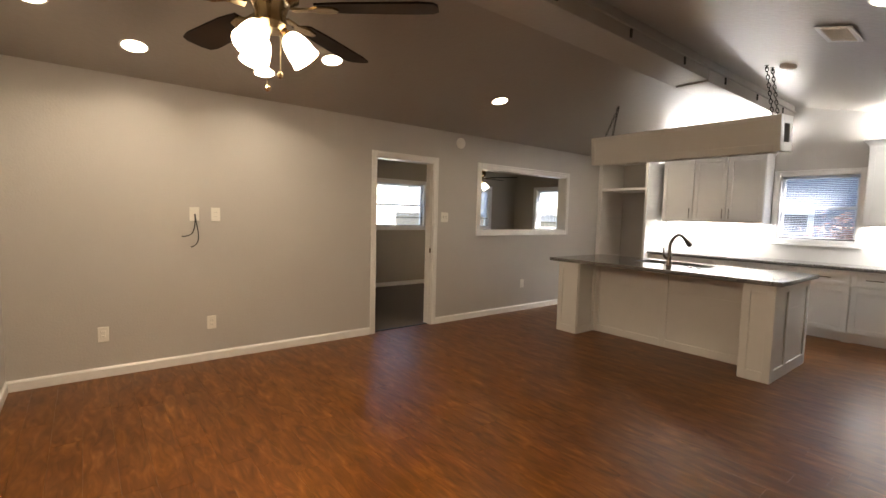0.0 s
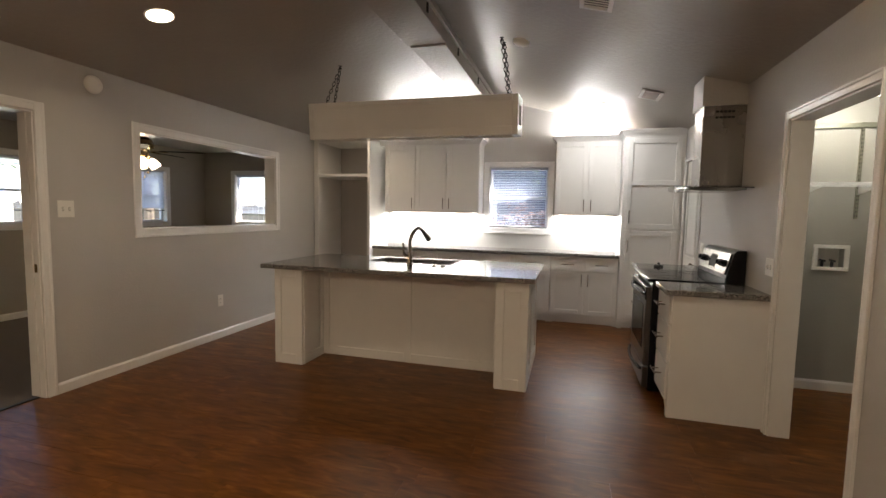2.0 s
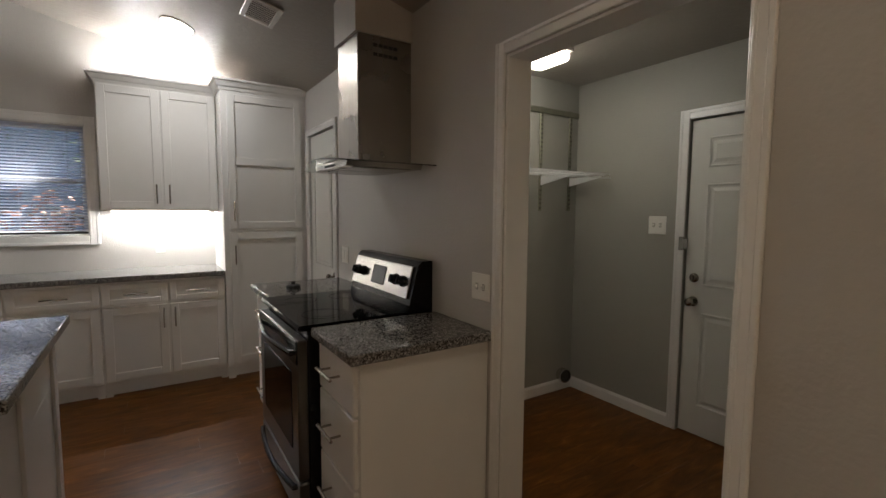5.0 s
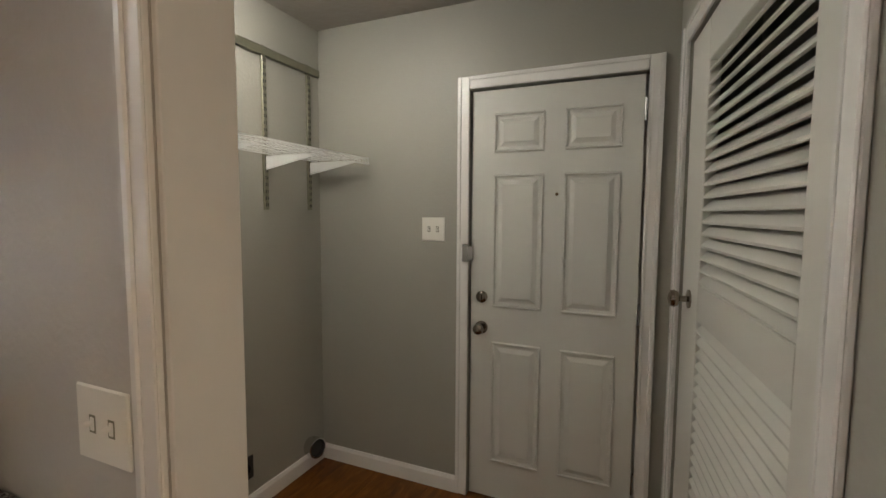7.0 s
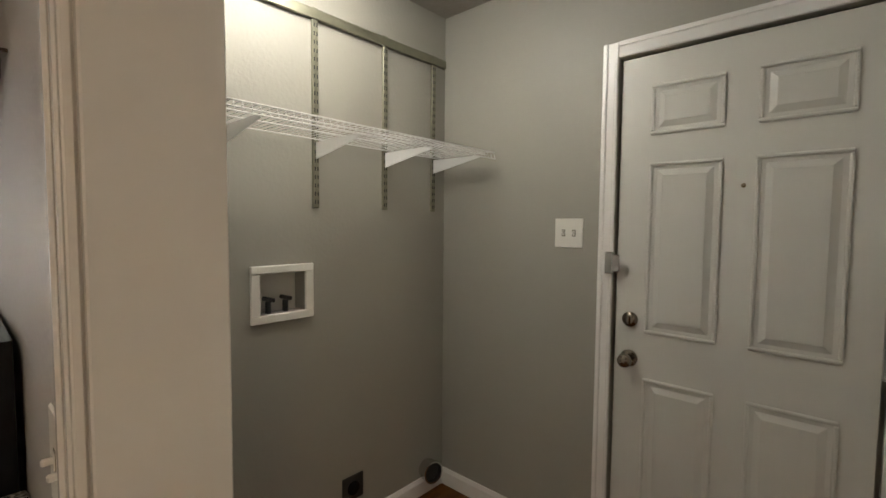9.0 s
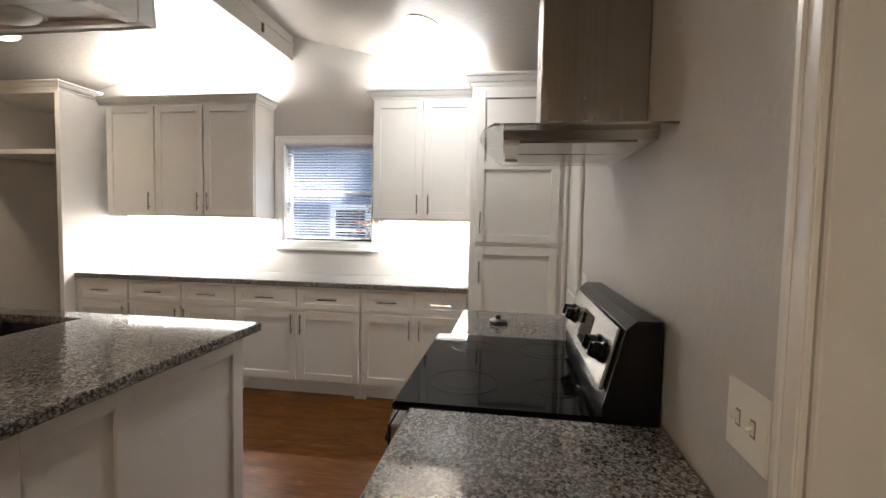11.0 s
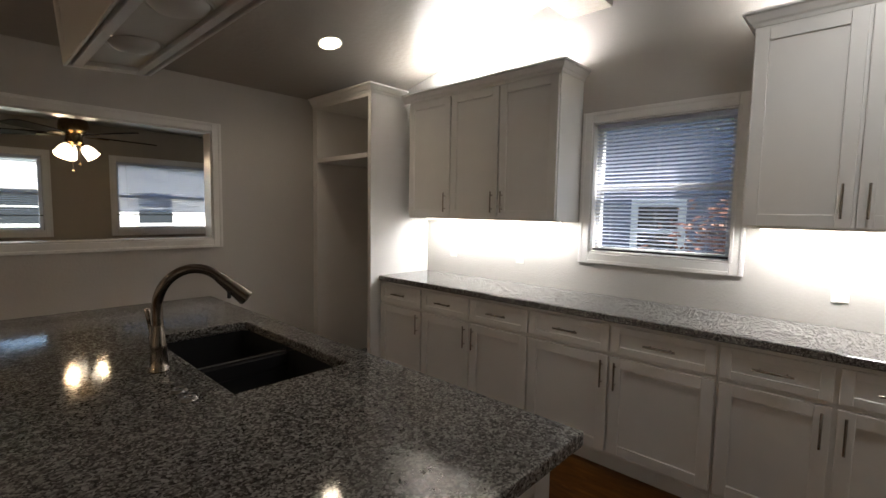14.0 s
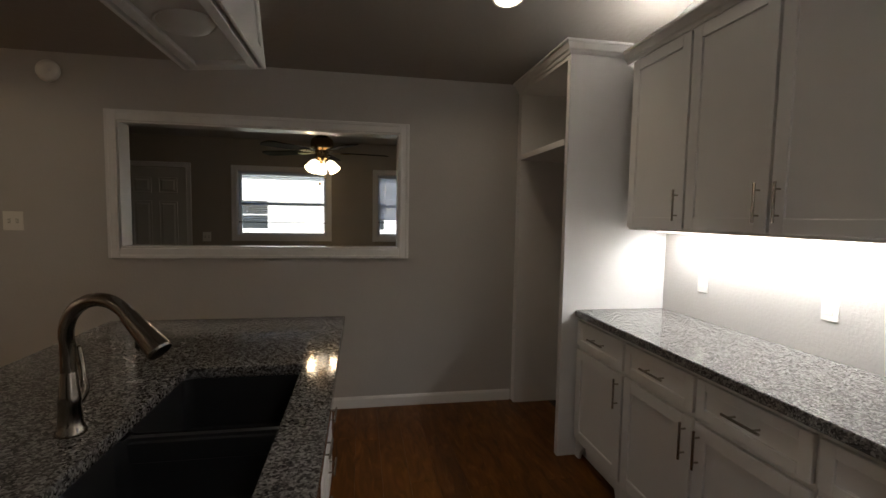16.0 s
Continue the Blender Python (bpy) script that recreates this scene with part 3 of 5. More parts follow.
    ring_tube(bm, [m @ Vector((aw, d - 0.022, z1 - 0.03)), m @ Vector((aw + 0.01, d - 0.024, z1 - 0.55))], 0.004, 6)
    part("tilt_wand", bm, M_GLASS, bt)
    return t


mE = fr((XB, 0, 0), Y, X)
window("window_1", mE, WIN_K, "white vinyl kitchen window with open blind", 1.0, 24)
casing("window_trim", fr((XB, 0, 0), Y, NX), WIN_K, 0.072, True, "white moulded window casing")
window("window_2", fr((0, R2Y, 0), X, Y), W1, "bright window with raised blind", 0.8, 10)
window("window_3", fr((0, R2Y, 0), X, Y), W2, "window with nearly closed blind", 0.78, 62)
window("window_4", fr((R2X1, 0, 0), Y, X), W3, "window with half lowered blind", 0.85, 30)
casing("window_trim", fr((0, R2Y, 0), X, NY), W1, 0.065, True, "white moulded window casing")
casing("window_trim", fr((0, R2Y, 0), X, NY), W2, 0.065, True, "white moulded window casing")
casing("window_trim", fr((R2X1, 0, 0), Y, NX), W3, 0.065, True, "white moulded window casing")


# ---- doors ----
def knob(bm, m, r=0.027):
    lathe(bm, [(0, 0), (0.032, 0), (0.032, 0.006), (0.011, 0.010), (0.010, 0.03), (r * 0.8, 0.036), (r, 0.048), (r * 0.9, 0.06), (r * 0.5, 0.067), (0, 0.069)], m, 20)


def along(p, d):
    """A turn whose third axis is d, at p."""
    return Matrix.Translation(p) @ Vector(d).to_track_quat("Z", "Y").to_matrix().to_4x4()


def panel_door(name, m, w, h, label, panels, mat, knob_a=None, knob_z=0.87, z0=0.012, flip=1):
    """A panelled slab: m's first axis across, second out of its face towards the viewer."""
    t = thing(name, *(m @ Vector((w / 2, 0, z0))), label, "door", kind="structure")
    bm = B()
    box(bm, (0, -0.04, z0), (w, 0, h), 0.002, m)
    part("slab", bm, mat, t)
    for a0, a1, p0, p1 in panels:
        bm = B()
        e = 0.013
        for lo, hi in (((a0, p0), (a1, p0 + e)), ((a0, p1 - e), (a1, p1)), ((a0, p0 + e), (a0 + e, p1 - e)), ((a1 - e, p0 + e), (a1, p1 - e))):
            box(bm, (lo[0], -0.002, lo[1]), (hi[0], 0.009, hi[1]), 0.004, m)
        i0, i1, j0, j1 = a0 + e + 0.012, a1 - e - 0.012, p0 + e + 0.012, p1 - e - 0.012
        b = min(0.022, (i1 - i0) * 0.3)
        low = [bm.verts.new(m @ Vector((x, -0.0005, z))) for x, z in ((i0, j0), (i1, j0), (i1, j1), (i0, j1))]
        top = [bm.verts.new(m @ Vector((x, 0.009, z))) for x, z in ((i0 + b, j0 + b), (i1 - b, j0 + b), (i1 - b, j1 - b), (i0 + b, j1 - b))]
        bm.faces.new(top)
        for k in range(4):
            bm.faces.new([low[k], low[(k + 1) % 4], top[(k + 1) % 4], top[k]])
        part("panel", bm, mat, t)
    if knob_a is not None:
        bm = B()
        d = (m.to_3x3() @ Vector((0, 1, 0)))
        knob(bm, along(m @ Vector((knob_a, 0, knob_z)), d))
        part("knob", bm, M_NICKEL, t, "round satin nickel knob", True)
    return t


# outside door in the laundry: first axis runs from the latch side (east) to the hinge side (west)
mEXT = fr((4.929, LY - 0.012, 0), NX, Y)
pan = []
for p0, p1 in ((0.20, 0.80), (0.97, 1.60), (1.70, 1.88)):
    pan += [(0.11, 0.345, p0, p1), (0.435, 0.67, p0, p1)]
ext = panel_door("door_3", mEXT, 0.752, 1.99, "closed six-panel white outside door in the laundry", pan, M_DOOR, 0.058, 0.865)
bm = B()
lathe(bm, [(0, 0), (0.029, 0), (0.029, 0.007), (0.022, 0.014), (0.012, 0.016), (0, 0.016)], along((4.929 - 0.058, LY - 0.012, 1.015), Y), 20)
box(bm, (4.929 - 0.061, LY - 0.0, 1.0), (4.929 - 0.055, LY + 0.017, 1.03), 0.002)
part("deadbolt", bm, M_NICKEL, ext, "satin nickel deadbolt thumb turn", True)
bm = B()
lathe(bm, [(0, 0), (0.007, 0), (0.007, 0.004), (0.003, 0.005), (0.003, 0.001)], along((4.525, LY - 0.012, 1.505), Y), 12)
part("peephole", bm, M_BRASS, ext)
for z in (0.2, 0.95, 1.8):
    bm = B()
    box(bm, (4.167, LY - 0.014, z), (4.175, LY + 0.004, z + 0.09), 0.001)
    ring_tube(bm, [(4.173, LY + 0.002, z), (4.173, LY + 0.002, z + 0.09)], 0.006, 8)
    part("hinge", bm, M_CHROME, ext, "chrome butt hinge")
bm = B()
box(bm, (4.932, LY + 0.002, 1.185), (4.962, LY + 0.03, 1.27), 0.003)
box(bm, (4.905, LY + 0.02, 1.195), (4.947, LY + 0.027, 1.26), 0.002)
part("flip_latch", bm, M_CHROME, ext, "chrome flip guard on the jamb")
t = casing("door_trim", fr((0, LY, 0), X, Y), EXT, 0.058, label="white moulded casing round the outside door")
# arched two-panel pantry door beside the tall cabinet
dp = panel_door("door_4", fr((7.36, YS - 0.012, 0), NX, Y), 0.63, 2.05, "closed white moulded door beside the tall cabinet", [(0.10, 0.53, 0.2, 0.80), (0.10, 0.53, 0.96, 1.86)], M_DOOR, 0.57, 0.90)
bm = B()
pts = [(7.26 - 0.43 * k / 16, YS - 0.006, 1.74 + 0.10 * math.sin(math.pi * k / 16)) for k in range(17)]
ring_tube(bm, pts, 0.007, 6)
part("arch_moulding", bm, M_DOOR, dp)
casing("door_trim", mS_in, DOOR_P, 0.055, label="white casing round the moulded door")
panel_door("door_5", fr((3.98 - 0.005, R2Y + 0.012, 0), NX, NY), 0.71, 2.02, "closed white six-panel front door", [(0.1, 0.32, 0.2, 0.8), (0.4, 0.62, 0.2, 0.8), (0.1, 0.32, 0.97, 1.6), (0.4, 0.62, 0.97, 1.6), (0.1, 0.32, 1.7, 1.9), (0.4, 0.62, 1.7, 1.9)], M_DOOR, 0.06, 0.92)
casing("door_trim", fr((0, R2Y, 0), X, NY), DOOR2, 0.065, label="white casing round the front door")

# unseen panels added behind the closed doors to keep daylight from leaking in
for nm, lo, hi in (("door_light_block", (EXT[0] - 0.02, LY - T - 0.02, -0.01), (EXT[1] + 0.02, LY - 0.06, 2.03)), ("door_light_block", (DOOR_P[0] - 0.03, YS - 0.16, -0.01), (DOOR_P[1] + 0.03, YS - 0.06, 2.10)), ("door_light_block", (DOOR2[0] - 0.03, R2Y + 0.06, 0.0), (DOOR2[1] + 0.03, R2Y + T + 0.02, 2.06))):
    bm = B()
    box(bm, lo, hi)
    part(nm, bm, M_DOOR, None, "added unseen panel that stops daylight leaks behind the closed door", kind="structure")

# louvered closet door, closed, facing east
lo_y, hi_y, lx = -1.72, -0.675, LX0 - 0.006
lv = thing("door_6", lx, (lo_y + hi_y) / 2, 0.012, "closed white louvered closet door", "door", kind="structure")
st = 0.115
for nm, y0, y1, z0, z1 in (("stile", lo_y, lo_y + 0.235, 0.012, 2.02), ("stile", hi_y - st, hi_y, 0.012, 2.02), ("rail", lo_y + 0.235, hi_y - st, 0.012, 0.20), ("rail", lo_y + 0.235, hi_y - st, 1.08, 1.195), ("rail", lo_y + 0.235, hi_y - st, 1.885, 2.02)):
    bm = B()
    box(bm, (lx - 0.034, y0, z0), (lx, y1, z1), 0.003)
    part(nm, bm, M_DOOR, lv)
for z0, z1 in ((0.20, 1.08), (1.195, 1.885)):
    n = round((z1 - z0) / 0.0385)
    g = (z1 - z0) / n
    for k in range(n):
        zc = z0 + (k + 0.5) * g
        bm = B()
        prism(bm, [(-0.034, zc + 0.018), (-0.029, zc + 0.0215), (-0.001, zc - 0.009), (-0.001, zc - 0.0155), (-0.007, zc - 0.0175)], lo_y + 0.235, hi_y - st, Matrix(((1, 0, 0, lx), (0, 1, 0, 0), (0, 0, 1, 0), (0, 0, 0, 1))))
        part("louver_slat", bm, M_DOOR, lv)
bm = B()
knob(bm, along((lx, -1.60, 1.13), X), 0.03)
part("knob", bm, M_NICKEL, lv, "round satin nickel knob", True)
t = casing("door_trim", fr((LX0, 0, 0), Y, X), LOUV, 0.065, label="white casing round the louvered door")
for t in (t, lv):
    t.matrix_world = SLANT @ Matrix.Translation(t.location)


# ---- cabinet fronts ----
def shaker(name, m, a0, a1, z0, z1, parent, handle=None, rail=0.058, mat=None):
    """A shaker front; m's second axis out of the face. handle: None, 'h', or ('v', a, z0)."""
    rz = min(rail, (z1 - z0) * 0.26)
    bm = B()
    box(bm, (a0 + rail - 0.004, 0, z0 + rz - 0.004), (a1 - rail + 0.004, 0.009, z1 - rz + 0.004), 0.0, m)
    d = part(name, bm, mat or M_CAB, parent)
    for nm, lo, hi in (("stile", (a0, z0), (a0 + rail, z1)), ("stile", (a1 - rail, z0), (a1, z1)), ("rail", (a0 + rail, z0), (a1 - rail, z0 + rz)), ("rail", (a0 + rail, z1 - rz), (a1 - rail, z1))):
        bm = B()
        box(bm, (lo[0], 0, lo[1]), (hi[0], 0.019, hi[1]), 0.002, m)
        part(nm, bm, mat or M_CAB, d)
    if handle:
        bm = B()
        if handle == "h":
            c, z = (a0 + a1) / 2, (z0 + z1) / 2
            ends, posts = ((c - 0.078, z), (c + 0.078, z)), ((c - 0.05, z), (c + 0.05, z))
        else:
            _, a, z = handle
            ends, posts = ((a, z), (a, z + 0.156)), ((a, z + 0.028), (a, z + 0.128))
        ring_tube(bm, [m @ Vector((a, 0.045, z)) for a, z in ends], 0.0055, 10)
        for a, z in posts:
            ring_tube(bm, [m @ Vector((a, 0.012, z)), m @ Vector((a, 0.045, z))], 0.004, 8)
        part("handle", bm, M_HANDLE, d, "brushed nickel bar handle", True)
    return d


def crown(bm, pts, z, h=0.07, out=0.05):
    """Crown moulding along level points with the room on the path's left; mitred at the corners."""
    prof = [(0.0, 0.0), (0.006, 0.0), (0.012, h * 0.25), (0.022, h * 0.35), (out * 0.75, h * 0.75), (out, h * 0.82), (out, h), (0.0, h)]
    pts = [Vector((x, y, 0)) for x, y in pts]
    rings = []
    for i, p in enumerate(pts):
        d0 = (p - pts[i - 1]).normalized() if i else None
        d1 = (pts[i + 1] - p).normalized() if i < len(pts) - 1 else None
        n0 = Vector((-d0.y, d0.x, 0)) if d0 else None
        n1 = Vector((-d1.y, d1.x, 0)) if d1 else None
        nn = n0 or n1
        if n0 and n1:
            nn = (n0 + n1) / (1 + n0.dot(n1))
        rings.append([bm.verts.new(p + nn * o + Vector((0, 0, z + q))) for o, q in prof])
    for a, b in zip(rings, rings[1:]):
        for k in range(len(prof)):
            bm.faces.new([a[k], a[(k + 1) % len(prof)], b[(k + 1) % len(prof)], b[k]])
    bm.faces.new(rings[0]), bm.faces.new(rings[-1])


mB = fr((7.51, 0, 0), Y, NX)       # base cabinet fronts along the east wall
mU = fr((7.755, 0, 0), Y, NX)      # wall cabinet fronts
G = 0.006

# base cabinet units: one single and three doubles
edges = [0.425, 0.83, 1.26, 1.785, 2.315, 2.80, 3.29, 3.795]
for lo, hi in ((0, 2), (2, 4), (4, 6), (6, 7)):
    y0, y1 = edges[lo], edges[hi]
    cab = thing("base_cabinet", 7.79, (y0 + y1) / 2, 0, "white shaker base cabinet with drawers over doors", "cabinet", "base cabinets along the window wall")
    bm = B()
    box(bm, (7.51, y0 + 0.001, 0.10), (XB - 0.002, y1 - 0.001, 0.876), 0.001)
    part("body", bm, M_CAB, cab)
    bm = B()
    box(bm, (7.56, y0 + 0.001, 0), (XB - 0.002, y1 - 0.001, 0.10))
    part("toe_kick", bm, M_CAB, cab)
    for s, e in ((y0, 1), (y1, -1)):
        bm = B()
        prism(bm, [(s + e * 0.002, 0), (s + e * 0.045, 0), (s + e * 0.06, 0.05), (s + e * 0.11, 0.098), (s + e * 0.002, 0.098)], 0, 0.018, fr((7.51, 0, 0), Y, X))
        part("bracket_foot", bm, M_CAB, cab)
    for k in range(lo, hi):
        a0, a1 = edges[k] + 0.009, edges[k + 1] - 0.009
        shaker("drawer", mB, a0, a1, 0.705, 0.855, cab, "h", 0.045)
        ha = a0 + 0.03 if (hi - lo == 1 or k == hi - 1) else a1 - 0.03
        shaker("door", mB, a0, a1, 0.125, 0.68, cab, ("v", ha, 0.50))


def slab(name, x0, y0, x1, y1, z0, z1, label, hole=None):
    """A granite worktop with eased edges; hole: x0, y0, x1, y1 cut through it."""
    bm = B()
    if hole:
        a0, b0, a1, b1 = hole
        xs, ys = [x0, a0, a1, x1], [y0, b0, b1, y1]
        v = {(i, j, k): bm.verts.new((xs[i], ys[j], (z0, z1)[k])) for i in range(4) for j in range(4) for k in (0, 1)}
        for i in range(3):
            for j in range(3):
                if (i, j) == (1, 1):
                    continue
                for k in (0, 1):
                    bm.faces.new([v[i, j, k], v[i + 1, j, k], v[i + 1, j + 1, k], v[i, j + 1, k]])
        for i in range(3):
            bm.faces.new([v[i, 0, 0], v[i + 1, 0, 0], v[i + 1, 0, 1], v[i, 0, 1]]), bm.faces.new([v[i, 3, 0], v[i + 1, 3, 0], v[i + 1, 3, 1], v[i, 3, 1]])
            bm.faces.new([v[0, i, 0], v[0, i + 1, 0], v[0, i + 1, 1], v[0, i, 1]]), bm.faces.new([v[3, i, 0], v[3, i + 1, 0], v[3, i + 1, 1], v[3, i, 1]])
        for (i0, j0), (i1, j1) in (((1, 1), (2, 1)), ((2, 1), (2, 2)), ((2, 2), (1, 2)), ((1, 2), (1, 1))):
            bm.faces.new([v[i0, j0, 0], v[i1, j1, 0], v[i1, j1, 1], v[i0, j0, 1]])
        bmesh.ops.recalc_face_normals(bm, faces=bm.faces)
        rim = [e for e in bm.edges if len(e.link_faces) == 2 and e.calc_face_angle(0) > 1.0]
        bmesh.ops.bevel(bm, geom=rim, offset=0.005, segments=2, affect="EDGES", profile=0.5)
    else:
        box(bm, (x0, y0, z0), (x1, y1, z1), 0.005)
    ob = part(name, bm, M_GRANITE, None)
    return tagged(ob, label, "worktop")


slab("worktop", 7.475, 0.425, XB - 0.003, 3.795, 0.877, 0.917, "long grey speckled granite worktop under the window")

# wall cabinets
for nm, y0, y1, doors in (("left", 2.29, 3.715, [(3.235, 3.715, 0), (2.765, 3.235, 0), (2.29, 2.765, 1)]), ("right", 0.425, 1.25, [(0.83, 1.25, 0), (0.425, 0.83, 1)])):
    cab = thing("wall_cabinet", 7.91, (y0 + y1) / 2, 1.41, "white shaker wall cabinet with crown moulding", "cabinet", "wall cabinets")
    bm = B()
    box(bm, (7.755, y0, 1.41), (XB - 0.002, y1, 2.40), 0.001)
    part("body", bm, M_CAB, cab)
    for a, b, s in doors:
        ha = a + 0.045 if s == 0 else b - 0.045
        shaker("door", mU, a + 0.007, b - 0.007, 1.425, 2.37, cab, ("v", ha, 1.465))
    bm = B()
    if nm == "left":
        crown(bm, [(7.755, 3.795), (7.755, y0), (XB - 0.003, y0)][::-1], 2.385)
    else:
        crown(bm, [(7.755, y0), (7.755, y1), (XB - 0.003, y1)][::1], 2.385)
    part("crown", bm, M_CAB, cab)
    for z, n2 in ((1.398, "under_light"), (2.462, "top_light")):
        bm = B()
        box(bm, (7.90, y0 + 0.06, z), (7.925, y1 - 0.06, z + 0.011), 0.002)
        lt = part("led_strip", bm, M_LED, None)
        tagged(lt, "glowing warm white LED strip on a cabinet", "strip light", "cabinet strip lights")

# tall larder cabinet
cab = thing("tall_cabinet", 7.76, 0.085, 0, "tall white shaker larder cabinet with two doors", "cabinet")
bm = B()
box(bm, (7.46, YS + 0.003, 0.10), (XB - 0.002, 0.423, 2.40), 0.001)
part("body", bm, M_CAB, cab)
bm = B()
box(bm, (7.52, YS + 0.003, 0), (XB - 0.002, 0.423, 0.10))
prism(bm, [(0.421, 0), (0.37, 0), (0.35, 0.05), (0.30, 0.098), (0.421, 0.098)], 0, 0.018, fr((7.46, 0, 0), Y, X))
prism(bm, [(YS + 0.005, 0), (YS + 0.055, 0), (YS + 0.075, 0.05), (YS + 0.125, 0.098), (YS + 0.005, 0.098)], 0, 0.018, fr((7.46, 0, 0), Y, X))
part("toe_kick", bm, M_CAB, cab)
mT = fr((7.46, 0, 0), Y, NX)
d = shaker("door", mT, YS + 0.05, 0.38, 1.265, 2.355, cab, ("v", 0.345, 1.33))
bm = B()
box(bm, (YS + 0.1, 0.002, 1.79), (0.33, 0.019, 1.85), 0.002, mT)
part("mid_rail", bm, M_CAB, d)
d = shaker("door", mT, YS + 0.05, 0.38, 0.13, 1.235, cab, ("v", 0.345, 0.97))
bm = B()
crown(bm, [(7.46, YS + 0.004), (7.46, 0.425), (XB - 0.003, 0.425)], 2.385, 0.085)
part("crown", bm, M_CAB, cab)

# fridge surround with an open cubby above
fs = thing("fridge_surround", 7.73, 4.23, 0, "open white fridge surround with a shelf cubby", "cabinet")
bm = B()
box(bm, (7.39, 3.797, 0), (XB - 0.002, 3.838, 2.44), 0.002)
part("side_panel", bm, M_CAB, fs)
bm = B()
box(bm, (7.39, 4.615, 0), (XB - 0.002, YN - 0.003, 2.44), 0.002)
part("side_panel", bm, M_CAB, fs)
bm = B()
box(bm, (7.385, 3.838, 1.905), (XB - 0.002, 4.615, 1.945), 0.002)
part("shelf", bm, M_CAB, fs)
bm = B()
box(bm, (7.39, 3.838, 2.40), (XB - 0.002, 4.615, 2.44), 0.002)
part("top", bm, M_CAB, fs)
bm = B()
crown(bm, [(7.39, YN - 0.004), (7.39, 3.797), (7.754, 3.797)][::-1], 2.425)
part("crown", bm, M_CAB, fs)

# ---- island ----
isl = thing("kitchen_island", 5.5, 2.5, 0, "white panelled kitchen island with corner legs", "island")
IX0, IXP, IX1, IY0, IY1 = 4.985, 5.375, 6.03, 1.325, 3.63
bm = B()
box(bm, (IXP, IY0 + 0.012, 0), (IX1, IY1 - 0.012, 0.63), 0.002)
part("body", bm, M_CAB, isl)
for lo, hi in (((IXP, IY0 + 0.012, 0.63), (IX1, 2.08, 0.876)), ((IXP, 3.01, 0.63), (IX1, IY1 - 0.012, 0.876)), ((IXP, 2.08, 0.63), (5.54, 3.01, 0.876)), ((6.02, 2.08, 0.63), (IX1, 3.01, 0.876))):
    bm = B()
    box(bm, lo, hi, 0)
    part("upper_body", bm, M_CAB, isl)
for y0, y1 in ((IY0, 1.577), (3.345, IY1)):
    bm = B()
    box(bm, (IX0 + 0.018, y0 + 0.012, 0), (IXP, y1 - 0.002, 0.876), 0.002)
    part("leg_core", bm, M_CAB, isl)
    for nm, m, w in (("leg_face", fr((IX0 + 0.018, y0, 0), Y, NX), y1 - y0),):
        bm = B()
        for lo, hi in (((0, 0), (0.062, 0.876)), ((w - 0.062, 0), (w, 0.876)), ((0.062, 0), (w - 0.062, 0.09)), ((0.062, 0.80), (w - 0.062, 0.876))):
            box(bm, (lo[0], 0, lo[1]), (hi[0], 0.018, hi[1]), 0.002, m)
        part(nm, bm, M_CAB, isl)
# panelled back between the legs
mI = fr((IXP, 0, 0), Y, NX)
bm = B()
for a0, a1 in ((1.577, 1.64), (2.43, 2.50), (3.282, 3.345)):
    box(bm, (a0, 0, 0), (a1, 0.016, 0.876), 0.002, mI)
for a0, a1 in ((1.64, 2.43), (2.50, 3.282)):
    box(bm, (a0, 0, 0), (a1, 0.016, 0.085), 0.003, mI)
    box(bm, (a0, 0, 0.83), (a1, 0.016, 0.876), 0.002, mI)
part("back_frame", bm, M_CAB, isl)
for yy, m, x0 in ((IY0, fr((0, IY0 + 0.012, 0), X, NY), IX0), (IY1, fr((0, IY1 - 0.012, 0), X, Y), IX0)):
    bm = B()
    for a0, a1 in ((x0 + 0.018, x0 + 0.09), (IXP - 0.02, IXP + 0.05), (IX1 - 0.072, IX1)):
        box(bm, (a0, 0, 0), (a1, 0.014, 0.876), 0.002, m)
    for a0, a1 in ((x0 + 0.09, IXP - 0.02), (IXP + 0.05, IX1 - 0.072)):
        box(bm, (a0, 0, 0), (a1, 0.014, 0.11), 0.003, m)
        box(bm, (a0, 0, 0.80), (a1, 0.014, 0.876), 0.002, m)
    part("end_frame", bm, M_CAB, isl)
for m, a0, a1 in ((fr((0, 1.575, 0), X, Y), IX0 + 0.02, IXP - 0.018), (fr((0, 3.347, 0), X, NY), IX0 + 0.02, IXP - 0.018)):
    bm = B()
    box(bm, (a0, 0, 0), (a1, 0.012, 0.085), 0.003, m), box(bm, (a0, 0, 0.80), (a1, 0.012, 0.876), 0.002, m)
    box(bm, (a0, 0, 0.085), (a0 + 0.055, 0.012, 0.80), 0.002, m), box(bm, (a1 - 0.055, 0, 0.085), (a1, 0.012, 0.80), 0.002, m)
    part("inner_frame", bm, M_CAB, isl)
mK = fr((IX1, 0, 0), Y, X)
ks = [1.35, 1.80, 2.12, 2.545, 2.97, 3.29, 3.61]
for k, (a, b) in enumerate(zip(ks, ks[1:])):
    if k in (2, 3):
        shaker("door", mK, a + 0.01, b - 0.01, 0.12, 0.85, isl, ("v", (b - 0.04) if k == 2 else (a + 0.04), 0.62))
    else:
        for z0, z1 in ((0.12, 0.36), (0.38, 0.62), (0.64, 0.85)):
            shaker("drawer", mK, a + 0.01, b - 0.01, z0, z1, isl, "h", 0.05)
HOLE = (5.585, 2.125, 5.985, 2.965)
slab("island_worktop", 4.955, 1.275, 6.11, 3.76, 0.877, 0.917, "polished grey speckled granite island worktop with sink cut-out", HOLE)

